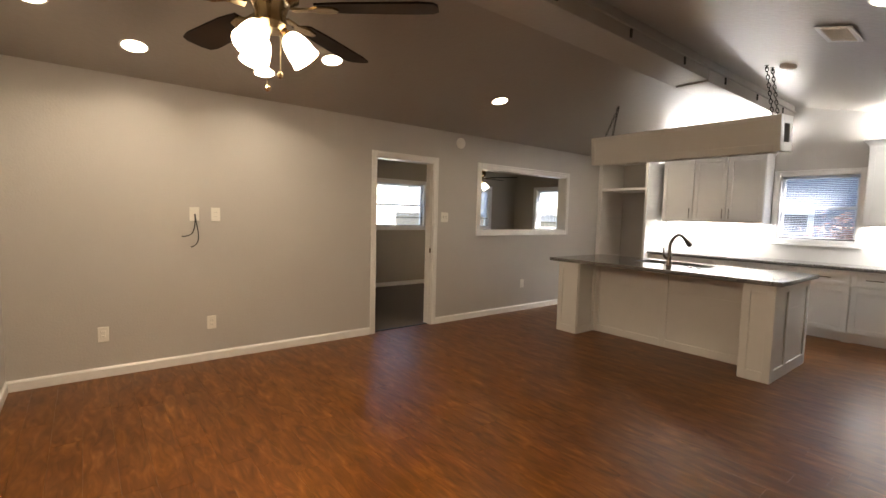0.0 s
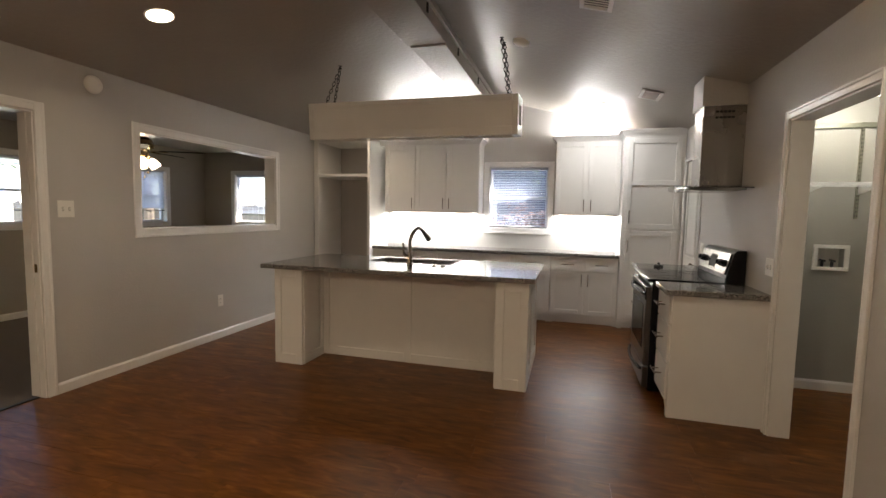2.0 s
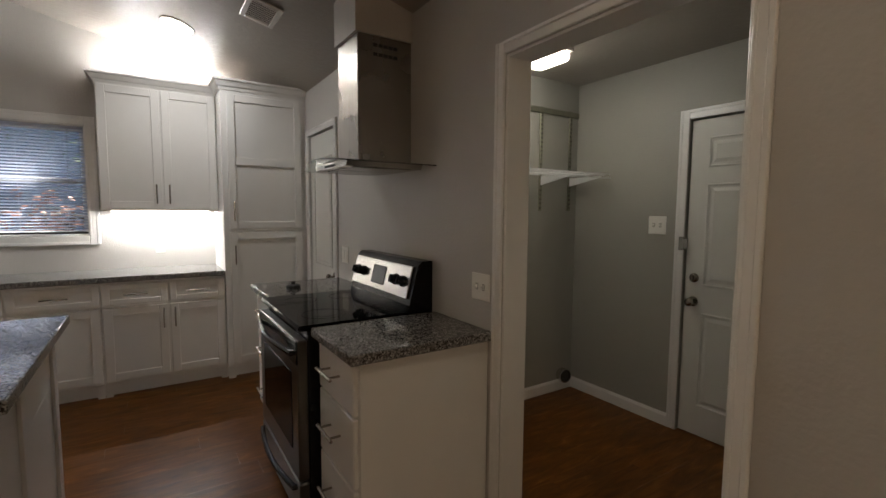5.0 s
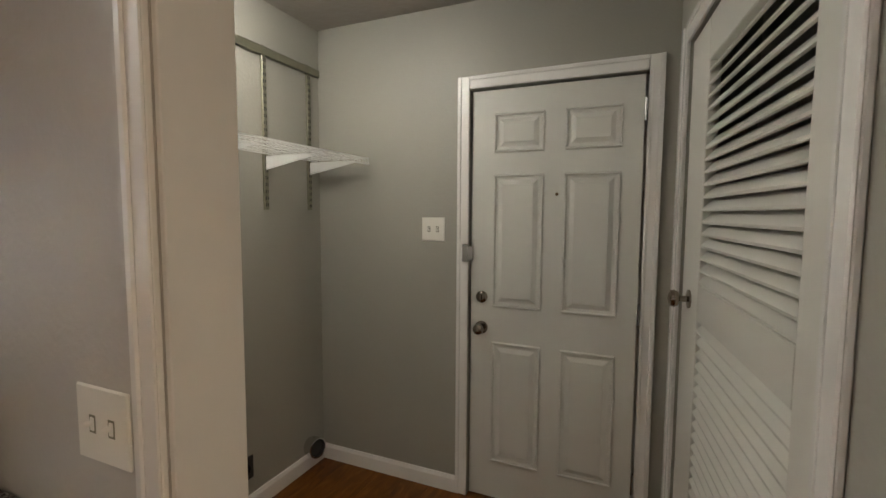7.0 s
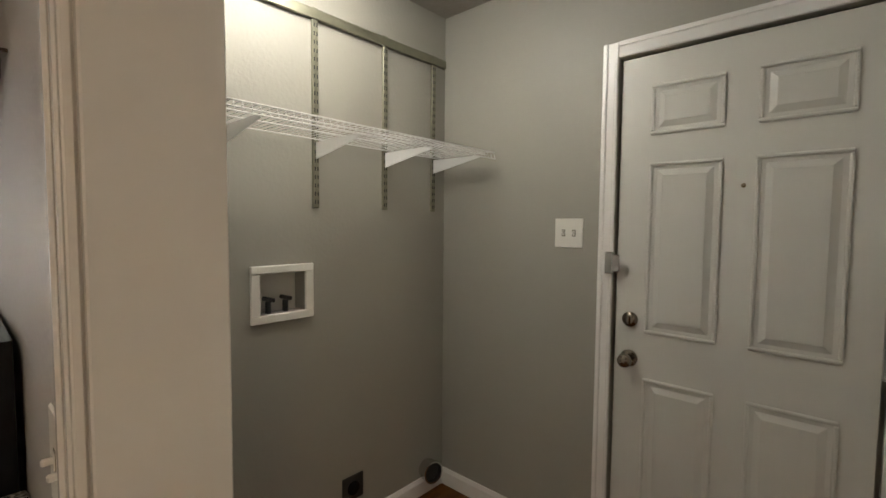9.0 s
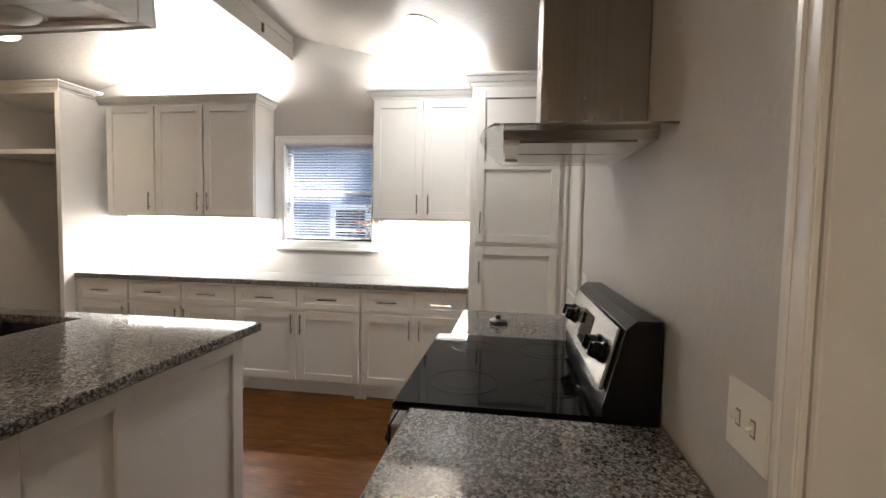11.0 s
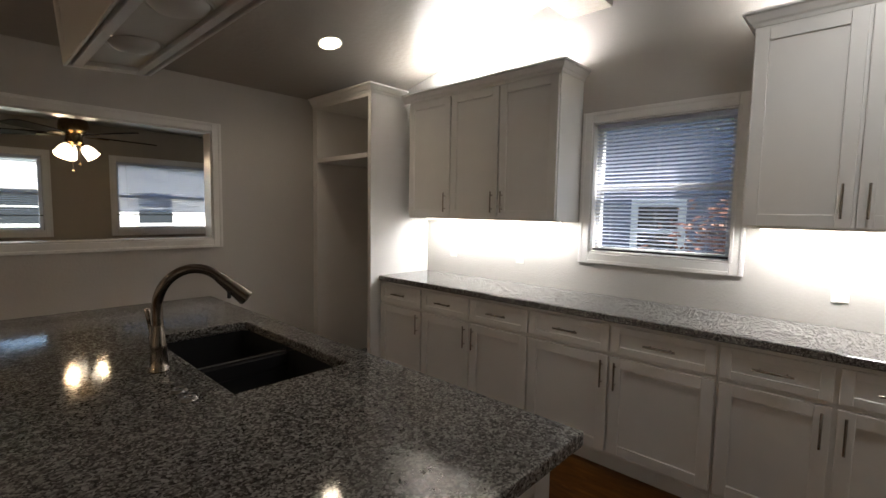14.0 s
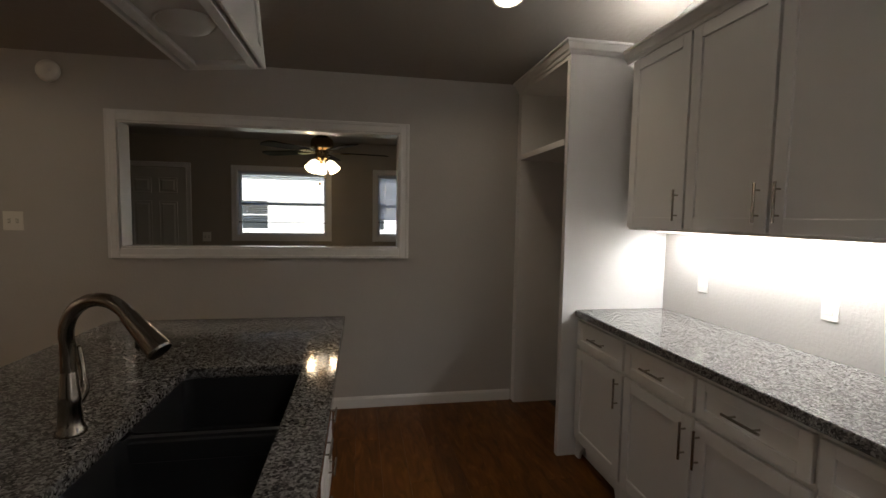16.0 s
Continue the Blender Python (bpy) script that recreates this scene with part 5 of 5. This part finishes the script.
def fan(x, y, zc, zb, r, start, label, shades):
    t = thing("ceiling_fan", x, y, zc, label, "ceiling fan", "ceiling fans")
    bm = B()
    if zc - zb > 0.4:
        lathe(bm, [(0, zc), (0.07, zc), (0.065, zc - 0.05), (0.02, zc - 0.09), (0.013, zc - 0.10), (0.013, zb + 0.14), (0.0, zb + 0.14)], Matrix.Translation((x, y, 0)), 20)
    else:
        lathe(bm, [(0, zc), (0.135, zc), (0.142, zc - 0.012), (0.128, zc - 0.03), (0.13, zc - 0.055), (0.12, zc - 0.085), (0.105, zc - 0.10), (0, zc - 0.10)], Matrix.Translation((x, y, 0)), 24)
    part("canopy", bm, M_BRASS, t, "", True)
    bm = B()
    lathe(bm, [(0, zb + 0.15), (0.06, zb + 0.145), (0.105, zb + 0.11), (0.115, zb + 0.06), (0.11, zb + 0.02), (0.075, zb), (0.06, zb - 0.04), (0.065, zb - 0.08), (0.05, zb - 0.105), (0, zb - 0.11)], Matrix.Translation((x, y, 0)), 28)
    part("motor", bm, M_BRASS, t, "antique brass motor housing", True)
    for k in range(5):
        a = radians(start + 72 * k)
        m = Matrix.Translation((x, y, zb - 0.015)) @ Matrix.Rotation(a, 4, "Z") @ Matrix.Rotation(radians(9), 4, "X")
        outline = [(0.19, -0.05), (0.30, -0.066), (r - 0.07, -0.078), (r - 0.015, -0.066), (r, -0.03), (r, 0.04), (r - 0.02, 0.066), (r - 0.08, 0.076), (0.30, 0.066), (0.19, 0.05)]
        bm = B()
        lowv, topv = [bm.verts.new(m @ Vector((p, q, -0.004))) for p, q in outline], [bm.verts.new(m @ Vector((p, q, 0.004))) for p, q in outline]
        bm.faces.new(lowv), bm.faces.new(topv)
        for j in range(len(outline)):
            bm.faces.new([lowv[j], lowv[(j + 1) % 10], topv[(j + 1) % 10], topv[j]])
        bl = part("blade", bm, M_BLADE, t, "dark walnut fan blade")
        bm = B()
        iron = [(0.09, -0.018), (0.16, -0.014), (0.20, -0.04), (0.26, -0.03), (0.275, 0.0), (0.26, 0.03), (0.20, 0.04), (0.16, 0.014), (0.09, 0.018)]
        a0, a1 = [bm.verts.new(m @ Vector((p, q, -0.013))) for p, q in iron], [bm.verts.new(m @ Vector((p, q, -0.004))) for p, q in iron]
        bm.faces.new(a0), bm.faces.new(a1)
        for j in range(len(iron)):
            bm.faces.new([a0[j], a0[(j + 1) % 9], a1[(j + 1) % 9], a1[j]])
        part("blade_iron", bm, M_BRASS, bl, "brass blade bracket")
    for k in range(shades):
        a = radians(100 + 360 / shades * k)
        d = Vector((math.cos(a) * 0.62, math.sin(a) * 0.62, -0.78)).normalized()
        p = Vector((x + 0.05 * math.cos(a), y + 0.05 * math.sin(a), zb - 0.09))
        bm = B()
        ring_tube(bm, [p, p + d * 0.05], [0.012, 0.022], 12)
        part("arm", bm, M_BRASS, t, "", True)
        bm = B()
        lathe(bm, [(0.025, 0.028), (0.038, 0.04), (0.049, 0.065), (0.055, 0.095), (0.057, 0.125), (0.062, 0.145), (0.059, 0.145), (0.053, 0.125), (0.046, 0.07), (0.018, 0.04)], along(p, d), 24)
        part("shade", bm, M_SHADE, t, "glowing white glass bell shade", True)
    for dx, ln in ((-0.02, 0.22), (0.03, 0.16)):
        bm = B()
        ring_tube(bm, [(x + dx, y - 0.03, zb - 0.10), (x + dx, y - 0.03, zb - 0.10 - ln)], 0.0018, 6)
        lathe(bm, [(0, 0), (0.009, -0.006), (0.013, -0.016), (0.009, -0.028), (0, -0.032)], Matrix.Translation((x + dx, y - 0.03, zb - 0.10 - ln)), 12)
        part("pull_chain", bm, M_BRASS, t, "brass pull chain with a bob", True)


fan(FAN1[0], FAN1[1], ceil_z(FAN1[1]), 2.24, 0.67, -41, "antique brass ceiling fan with dark blades and lit shades", 3)
fan(FAN2[0], FAN2[1], R2Z, 2.11, 0.68, 10, "antique brass hugger fan with lit bell shades in the far room", 3)

# ---- plates on walls ----
def plate(name, m, w, h, label, kind_, category="switch"):
    """A wall plate; m's origin at its middle, second axis out of the wall."""
    t = thing(name, *m.translation, label, category, "wall plates")
    bm = B()
    box(bm, (-w / 2, 0, -h / 2), (w / 2, 0.006, h / 2), 0.0025, m)
    part("plate", bm, M_PLATE, t)
    if kind_[0] == "switch":
        for k in range(kind_[1]):
            a = (k - (kind_[1] - 1) / 2) * 0.046
            bm = B()
            box(bm, (a - 0.0045, 0.005, -0.0105), (a + 0.0045, 0.008, 0.0105), 0.001, m)
            box(bm, (a - 0.004, 0.006, -0.002), (a + 0.004, 0.019, 0.006), 0.002, m)
            tg = part("toggle", bm, M_PLATE, t)
            bm = B()
            # dark plate behind the lever stands in for the shade round it
            box(bm, (a - 0.0075, 0.0055, -0.014), (a + 0.0075, 0.0066, 0.014), 0, m)
            part("toggle_shade", bm, M_STD, tg)
    elif kind_[0] == "rocker":
        for k in range(kind_[1]):
            a = (k - (kind_[1] - 1) / 2) * 0.046
            bm = B()
            box(bm, (a - 0.017, 0.005, -0.034), (a + 0.017, 0.009, 0.034), 0.002, m)
            part("rocker", bm, M_PLATE, t)
    elif kind_[0] == "outlet":
        for z in (-0.020, 0.020):
            bm = B()
            box(bm, (-0.017, 0.005, z - 0.014), (0.017, 0.008, z + 0.014), 0.003, m)
            r = part("receptacle", bm, M_PLATE, t)
            bm = B()
            for a in (-0.007, 0.006):
                box(bm, (a - 0.001, 0.0075, z - 0.004), (a + 0.001, 0.0084, z + 0.006), 0, m)
            part("slot", bm, M_SLOT, r)
    return t


def on_wall(p, face):
    u = {"N": X, "S": NX, "E": NY, "W": Y}[face]
    n = {"N": NY, "S": Y, "E": NX, "W": X}[face]
    return fr(p, u, n)


plate("outlet_plate", on_wall((0.375, YN, 0.36), "N"), 0.078, 0.125, "ivory wall outlet above the baseboard", ("outlet",), "outlet")
plate("outlet_plate", on_wall((1.19, YN, 0.36), "N"), 0.078, 0.125, "ivory wall outlet above the baseboard", ("outlet",), "outlet")
plate("outlet_plate", on_wall((1.235, YN, 1.37), "N"), 0.078, 0.125, "ivory wall outlet at television height", ("outlet",), "outlet")
plate("outlet_plate", on_wall((5.49, YN, 0.41), "N"), 0.078, 0.125, "ivory wall outlet under the pass-through", ("outlet",), "outlet")
plate("switch_plate", on_wall((3.95, YN, 1.39), "N"), 0.118, 0.125, "ivory double toggle switch beside the doorway", ("switch", 2))
plate("switch_plate", on_wall((4.905, YS, 1.095), "S"), 0.125, 0.118, "ivory double toggle switch beside the laundry opening", ("switch", 2))
plate("switch_plate", on_wall((6.52, YS, 1.10), "S"), 0.118, 0.12, "ivory double rocker switch beyond the range", ("rocker", 2))
plate("switch_plate", on_wall((5.125, LY, 1.338), "S"), 0.125, 0.12, "ivory double toggle switch by the outside door", ("switch", 2))
plate("switch_plate", on_wall((4.22, R2Y, 1.15), "N"), 0.10, 0.12, "ivory switch beside the front door", ("switch", 2))
for y in (2.77, 3.47):
    plate("outlet_plate", on_wall((XB, y, 1.13), "E"), 0.072, 0.118, "white outlet on the splashback wall", ("rocker", 1), "outlet")
plate("outlet_plate", on_wall((XB, 0.86, 1.10), "E"), 0.072, 0.118, "white outlet on the splashback wall", ("rocker", 1), "outlet")
cable = plate("cable_plate", on_wall((1.06, YN, 1.37), "N"), 0.078, 0.125, "ivory cable plate with loose black cables", ("none",), "cable plate")
for pts in ([(1.06, YN - 0.004, 1.37), (1.06, YN - 0.03, 1.33), (1.055, YN - 0.03, 1.25), (1.03, YN - 0.02, 1.19), (0.97, YN - 0.03, 1.17), (0.955, YN - 0.03, 1.175)],
            [(1.065, YN - 0.004, 1.37), (1.068, YN - 0.035, 1.30), (1.085, YN - 0.03, 1.20), (1.08, YN - 0.03, 1.12), (1.05, YN - 0.03, 1.085), (1.025, YN - 0.03, 1.075)]):
    bm = B()
    fine = []
    for i in range(len(pts) - 1):
        p_ = [Vector(pts[max(0, min(len(pts) - 1, i + j))]) for j in (-1, 0, 1, 2)]
        for s in range(5):
            u = s / 5
            fine.append(0.5 * ((2 * p_[1]) + (-p_[0] + p_[2]) * u + (2 * p_[0] - 5 * p_[1] + 4 * p_[2] - p_[3]) * u * u + (-p_[0] + 3 * p_[1] - 3 * p_[2] + p_[3]) * u ** 3))
    ring_tube(bm, fine + [Vector(pts[-1])], [0.0042] * (len(fine) - 1) + [0.007, 0.007], 8)
    part("cable", bm, M_WIREBLK, cable, "loose black cable end", True)

# ---- laundry things ----
sh = thing("wall_shelf", LX1, -1.2, 1.66, "white wire shelf on galvanised wall standards", "shelf")
bm = B()
box(bm, (LX1 - 0.018, LY + 0.01, 2.145), (LX1, -0.45, 2.185), 0.003)
part("hang_track", bm, M_STD, sh, "galvanised top hang track")
for y in (-1.82, -1.51, -1.16, -0.80):
    bm = B()
    box(bm, (LX1 - 0.014, y - 0.0125, 1.43), (LX1, y + 0.0125, 2.19), 0.002)
    sd = part("standard", bm, M_STD, sh, "galvanised slotted standard")
    bm = B()
    for k in range(23):
        for a in (-0.006, 0.006):
            box(bm, (LX1 - 0.0150, y + a - 0.002, 1.445 + k * 0.032), (LX1 - 0.0138, y + a + 0.002, 1.46 + k * 0.032), 0)
    part("slot_strip", bm, M_SLOT, sd)
    bm = B()
    prism(bm, [(0.012, 1.683), (0.30, 1.683), (0.30, 1.673), (0.012, 1.618)], y - 0.002, y + 0.002, Matrix(((-1, 0, 0, LX1), (0, 1, 0, 0), (0, 0, 1, 0), (0, 0, 0, 1))))
    part("bracket", bm, M_WIRE, sh, "white pressed bracket")
for x, z in ((LX1 - 0.02, 1.693), (LX1 - 0.17, 1.690), (LX1 - 0.30, 1.690), (LX1 - 0.345, 1.696), (LX1 - 0.352, 1.666)):
    bm = B()
    ring_tube(bm, [(x, LY + 0.045, z), (x, -0.45, z)], 0.0026, 6)
    part("long_wire", bm, M_WIRE, sh)
bm = B()
n = 58
ring_tube(bm, [(LX1 - 0.015, LY + 0.05, 1.698), (LX1 - 0.345, LY + 0.05, 1.698), (LX1 - 0.354, LY + 0.05, 1.666)], 0.0013, 5)
wire = part("cross_wire", bm, M_WIRE, sh)
for k in range(1, n):
    ob = wire.copy()
    scene.collection.objects.link(ob)
    ob.location.y = 1.41 * k / (n - 1)

wb = thing("washer_box", LX1, -1.04, 1.11, "white recessed washing machine outlet box with taps", "outlet box")
bm = B()
for lo, hi in (((-1.145, 1.005), (-0.895, 1.035)), ((-1.145, 1.185), (-0.895, 1.215)), ((-1.145, 1.035), (-1.11, 1.185)), ((-0.93, 1.035), (-0.895, 1.185))):
    box(bm, (LX1 - 0.014, lo[0], lo[1]), (LX1, hi[0], hi[1]), 0.003)
part("frame", bm, M_PLATE, wb)
bm = B()
box(bm, (LX1 + 0.075, -1.114, 1.031), (LX1 + 0.095, -0.926, 1.189))
part("recess", bm, M_PLATE, wb)
for y in (-1.055, -0.985):
    bm = B()
    ring_tube(bm, [(LX1 + 0.045, y, 1.03), (LX1 + 0.045, y, 1.075)], 0.011, 10)
    ring_tube(bm, [(LX1 + 0.04, y - 0.022, 1.077), (LX1 + 0.04, y + 0.022, 1.09)], 0.008, 8)
    part("tap", bm, M_BLACKM, wb, "small black tap", True)
dv = thing("dryer_outlet", LX1, -1.33, 0.22, "black four-prong dryer outlet low on the wall", "outlet")
bm = B()
box(bm, (LX1 - 0.008, -1.39, 0.165), (LX1, -1.28, 0.275), 0.003)
part("plate", bm, M_BLACKM, dv)
bm = B()
lathe(bm, [(0, 0), (0.03, 0), (0.03, 0.006), (0.026, 0.008), (0, 0.008)], along((LX1 - 0.008, -1.335, 0.22), NX), 20)
part("receptacle", bm, M_BLACK, dv, "", True)
dd = thing("dryer_vent", LX1 - 0.03, -1.79, 0.11, "round metal dryer vent pipe in the corner", "vent pipe")
bm = B()
lathe(bm, [(0.0, -0.02), (0.045, -0.02), (0.052, 0), (0.052, 0.03), (0.055, 0.035), (0.055, 0.055), (0.048, 0.055), (0.046, 0.0), (0.0, 0.0)], along((LX1 - 0.016, -1.79, 0.125), (-0.95, 0.2, 0.05)), 24)
part("collar", bm, M_CHROME, dd, "", True)
# black disc stands for the shade inside the pipe
bm = B()
lathe(bm, [(0, 0.03), (0.046, 0.03), (0.046, 0.028), (0, 0.028)], along((LX1 - 0.016, -1.79, 0.125), (-0.95, 0.2, 0.05)), 20)
part("mouth_shade_disc", bm, M_BLACKM, dd)
lf = thing("laundry_light", 5.44, -0.93, LZ, "lit flush rectangular laundry ceiling light", "ceiling light")
bm = B()
box(bm, (5.29, -1.24, LZ - 0.02), (5.57, -0.70, LZ), 0.004)
part("base", bm, M_TRIM, lf)
bm = B()
box(bm, (5.30, -1.23, LZ - 0.075), (5.56, -0.71, LZ - 0.02), 0.02)
part("diffuser", bm, M_LED, lf)

# burner cap left on the worktop
bc = thing("burner_cap", 6.33, 0.17, 0.917, "small black cast burner part lying on the worktop", "burner part")
bm = B()
lathe(bm, [(0, 0), (0.045, 0), (0.045, 0.018), (0.035, 0.024), (0.014, 0.026), (0.012, 0.045), (0, 0.046)], Matrix.Translation((6.33, 0.17, 0.917)), 16)
box(bm, (6.28, 0.155, 0.917), (6.39, 0.185, 0.94), 0.004)
part("casting", bm, M_BLACKM, bc, "", True)

# ---- outside ----
bm = B()
box(bm, (-600, -600, -0.6), (600, 600, -0.25))
part("ground", bm, M_GRASS, None, "dry lawn round the house", kind="structure")


def house(name, x0, y0, x1, y1, h, wallmat, label, wins, face):
    t = thing(name, (x0 + x1) / 2, (y0 + y1) / 2, -0.25, label, "house")
    bm = B()
    box(bm, (x0, y0, -0.25), (x1, y1, h))
    part("wall", bm, wallmat, t)
    bm = B()
    k = 0
    z = -0.2
    while z < h:
        if face == "x":
            prism(bm, [(x0 - 0.012, z), (x0, z), (x0, z + 0.17), (x0 - 0.003, z + 0.17)], y0, y1)
        else:
            prism(bm, [(y0 - 0.012, z), (y0, z), (y0, z + 0.17), (y0 - 0.003, z + 0.17)], x0, x1, Matrix(((0, 1, 0, 0), (1, 0, 0, 0), (0, 0, 1, 0), (0, 0, 0, 1))))
        z += 0.18
    part("siding", bm, wallmat, t, kind="stuff")
    bm = B()
    if face == "x":
        prism(bm, [(x0 - 0.5, h - 0.1), (x1 + 0.5, h - 0.1), ((x0 + x1) / 2, h + 1.6)], y0 - 0.4, y1 + 0.4)
    else:
        prism(bm, [(y0 - 0.5, h - 0.1), (y1 + 0.5, h - 0.1), ((y0 + y1) / 2, h + 1.6)], x0 - 0.4, x1 + 0.4, Matrix(((0, 1, 0, 0), (1, 0, 0, 0), (0, 0, 1, 0), (0, 0, 0, 1))))
    part("roof", bm, M_ROOF, t)
    m = fr((x0, 0, 0), Y, NX) if face == "x" else fr((0, y0, 0), X, NY)
    for a0, a1, z0, z1 in wins:
        bm = B()
        e = 0.11
        for lo, hi in (((a0 - e, z0 - e), (a0, z1 + e)), ((a1, z0 - e), (a1 + e, z1 + e)), ((a0, z0 - e), (a1, z0)), ((a0, z1), (a1, z1 + e)), ((a0, (z0 + z1) / 2 - 0.025), (a1, (z0 + z1) / 2 + 0.025))):
            box(bm, (lo[0], 0, lo[1]), (hi[0], 0.04, hi[1]), 0.004, m)
        w = part("window", bm, M_SIDINGW, t, "white window frame")
        bm = B()
        box(bm, (a0, 0.013, z0), (a1, 0.018, z1), 0, m)
        part("pane", bm, M_WPANE, w)
    return t


house("neighbour_house", 12.6, -6, 20, 9, 3.6, M_SIDING, "blue-grey sided neighbour house behind the kitchen", [(2.9, 3.5, 0.8, 1.62), (-1.4, -0.3, 0.6, 1.9)], "x")
house("neighbour_house", -6, 22, 16, 30, 3.5, M_SIDINGW, "white sided neighbour house with red-brown roof", [(1, 2.2, 0.8, 2.0), (6, 7.2, 0.8, 2.0), (10, 11.2, 0.8, 2.0)], "y")


def fence(o, u, n_, label):
    t = thing("fence", *o, label, "fence")
    m = fr(o, u, (-u[1], u[0], 0))
    for k in range(n_):
        bm = B()
        h = 1.75 + 0.03 * math.sin(k * 2.3)
        prism(bm, [(k * 0.15, 0), (k * 0.15 + 0.14, 0), (k * 0.15 + 0.14, h - 0.03), (k * 0.15 + 0.11, h), (k * 0.15 + 0.03, h), (k * 0.15, h - 0.03)], 0, 0.018, m)
        part("board", bm, M_FENCE, t)
    bm = B()
    for z in (0.4, 1.4):
        box(bm, (0, -0.04, z), (n_ * 0.15, 0, z + 0.09), 0.003, m)
    part("rail", bm, M_FENCE, t)


fence((11.0, 8.0, -0.25), (0, 1, 0), 60, "weathered wooden board fence")


def tree(x, y, h, r, seed, label, leaf=None, leaves=2600, spread=0.42):
    rnd = random.Random(seed)
    t = thing("tree", x, y, -0.25, label, "tree", "garden trees")
    bm = B()
    top = Vector((x + rnd.uniform(-0.3, 0.3), y + rnd.uniform(-0.3, 0.3), h * 0.7))
    ring_tube(bm, [(x, y, -0.3), (x + 0.03, y, 0.3), Vector((x, y, 0)).lerp(top, 0.5) + Vector((0.1, 0.05, 0)), top], [0.22, 0.16, 0.12, 0.05], 10)
    tips = []
    for k in range(9):
        a, z = k * 2.4, h * (0.35 + 0.04 * k)
        p = Vector((x, y, 0)).lerp(top, min(1, z / top.z))
        p.z = z
        q = p + Vector((math.cos(a) * r * 0.75, math.sin(a) * r * 0.75, rnd.uniform(0.5, 1.2) * min(1, r / 1.7)))
        ring_tube(bm, [p, p.lerp(q, 0.5) + Vector((0, 0, 0.15)), q], [0.055, 0.035, 0.012], 6)
        tips += [q, p.lerp(q, 0.6)]
    part("trunk", bm, M_BARK, t, "", True)
    verts, faces = [], []
    for k in range(leaves):
        c = rnd.choice(tips + [top])
        p = c + Vector((rnd.gauss(0, spread), rnd.gauss(0, spread), rnd.gauss(0, spread * 0.8)))
        u = Vector((rnd.uniform(-1, 1), rnd.uniform(-1, 1), rnd.uniform(-1, 1))).normalized()
        v = u.orthogonal().normalized()
        s = rnd.uniform(0.04, 0.08)
        i = len(verts)
        verts += [p - u * s, p + v * s * 0.5, p + u * s, p - v * s * 0.5]
        faces.append((i, i + 1, i + 2, i + 3))
    me = bpy.data.meshes.new("crown")
    me.from_pydata([v - ORIGIN[t.name] for v in verts], [], faces)
    me.materials.append(leaf or M_LEAF)
    ob = new("crown", me)
    ob.parent = t
    tagged(ob, kind="stuff")


tree(10.3, 0.2, 4.6, 1.7, 3, "leafy garden tree beside the kitchen window")
tree(10.6, 11.5, 5.5, 2.0, 5, "leafy garden tree by the fence")
tree(9.9, 12.8, 5.0, 2.0, 9, "leafy garden tree beyond the front window")

tree(10.9, 1.75, 1.75, 0.45, 21, "red-brown leafed shrub outside the kitchen window", M_LEAFR, 420, 0.24)

# ---- floor planks (last) ----
PW, PL = 0.152, 1.22
fl = thing("floor", 0, 0, 0, "red-brown wood-look vinyl plank floor", "floor", kind="structure")
rnd = random.Random(11)
shapes = {}
cols = [(x0, YS, YN + 0.07, "main") for x0 in np.arange(XW, XB, PW)]
spots = []
for i, (x0, ya, yb, _) in enumerate(cols):
    w = min(PW, XB - x0)
    if w < 0.01:
        continue
    y = ya - rnd.uniform(0.15, PL)
    while y < yb:
        a, b = max(y, ya), min(y + PL, yb)
        if b - a > 0.02 and not (x0 > 7.56 and b > 0.4):
            spots.append((float(x0), float(w), a, b))
        y += PL
for x0 in np.arange(LX0 - 0.12, LX1, PW):
    w = min(PW, LX1 - x0)
    y = LY - T - rnd.uniform(0.1, PL)
    while y < YS:
        a, b = max(y, LY - T), min(y + PL, YS)
        if b - a > 0.02 and w > 0.01:
            spots.append((float(x0), float(w), a, b))
        y += PL


def plank_mesh(w, l):
    key = (round(w, 3), round(l, 3))
    if key not in shapes:
        bm = B()
        g, c = 0.0002, 0.0007
        lowv = [bm.verts.new(p) for p in ((g, g, -0.005), (w - g, g, -0.005), (w - g, l - g, -0.005), (g, l - g, -0.005))]
        mid = [bm.verts.new(p) for p in ((g, g, -c), (w - g, g, -c), (w - g, l - g, -c), (g, l - g, -c))]
        topv = [bm.verts.new(p) for p in ((c, c, 0), (w - c, c, 0), (w - c, l - c, 0), (c, l - c, 0))]
        bm.faces.new(topv)
        for p, q in ((lowv, mid), (mid, topv)):
            for k in range(4):
                bm.faces.new([p[k], p[(k + 1) % 4], q[(k + 1) % 4], q[k]])
        bmesh.ops.recalc_face_normals(bm, faces=bm.faces)
        me = bpy.data.meshes.new("plank")
        bm.to_mesh(me)
        bm.free()
        me.materials.append(M_FLOOR)
        shapes[key] = me
    return shapes[key]


for x0, w, a, b in spots:
    ob = new("plank", plank_mesh(w, b - a))
    ob.parent = fl
    ob.location = (x0, a, 0)
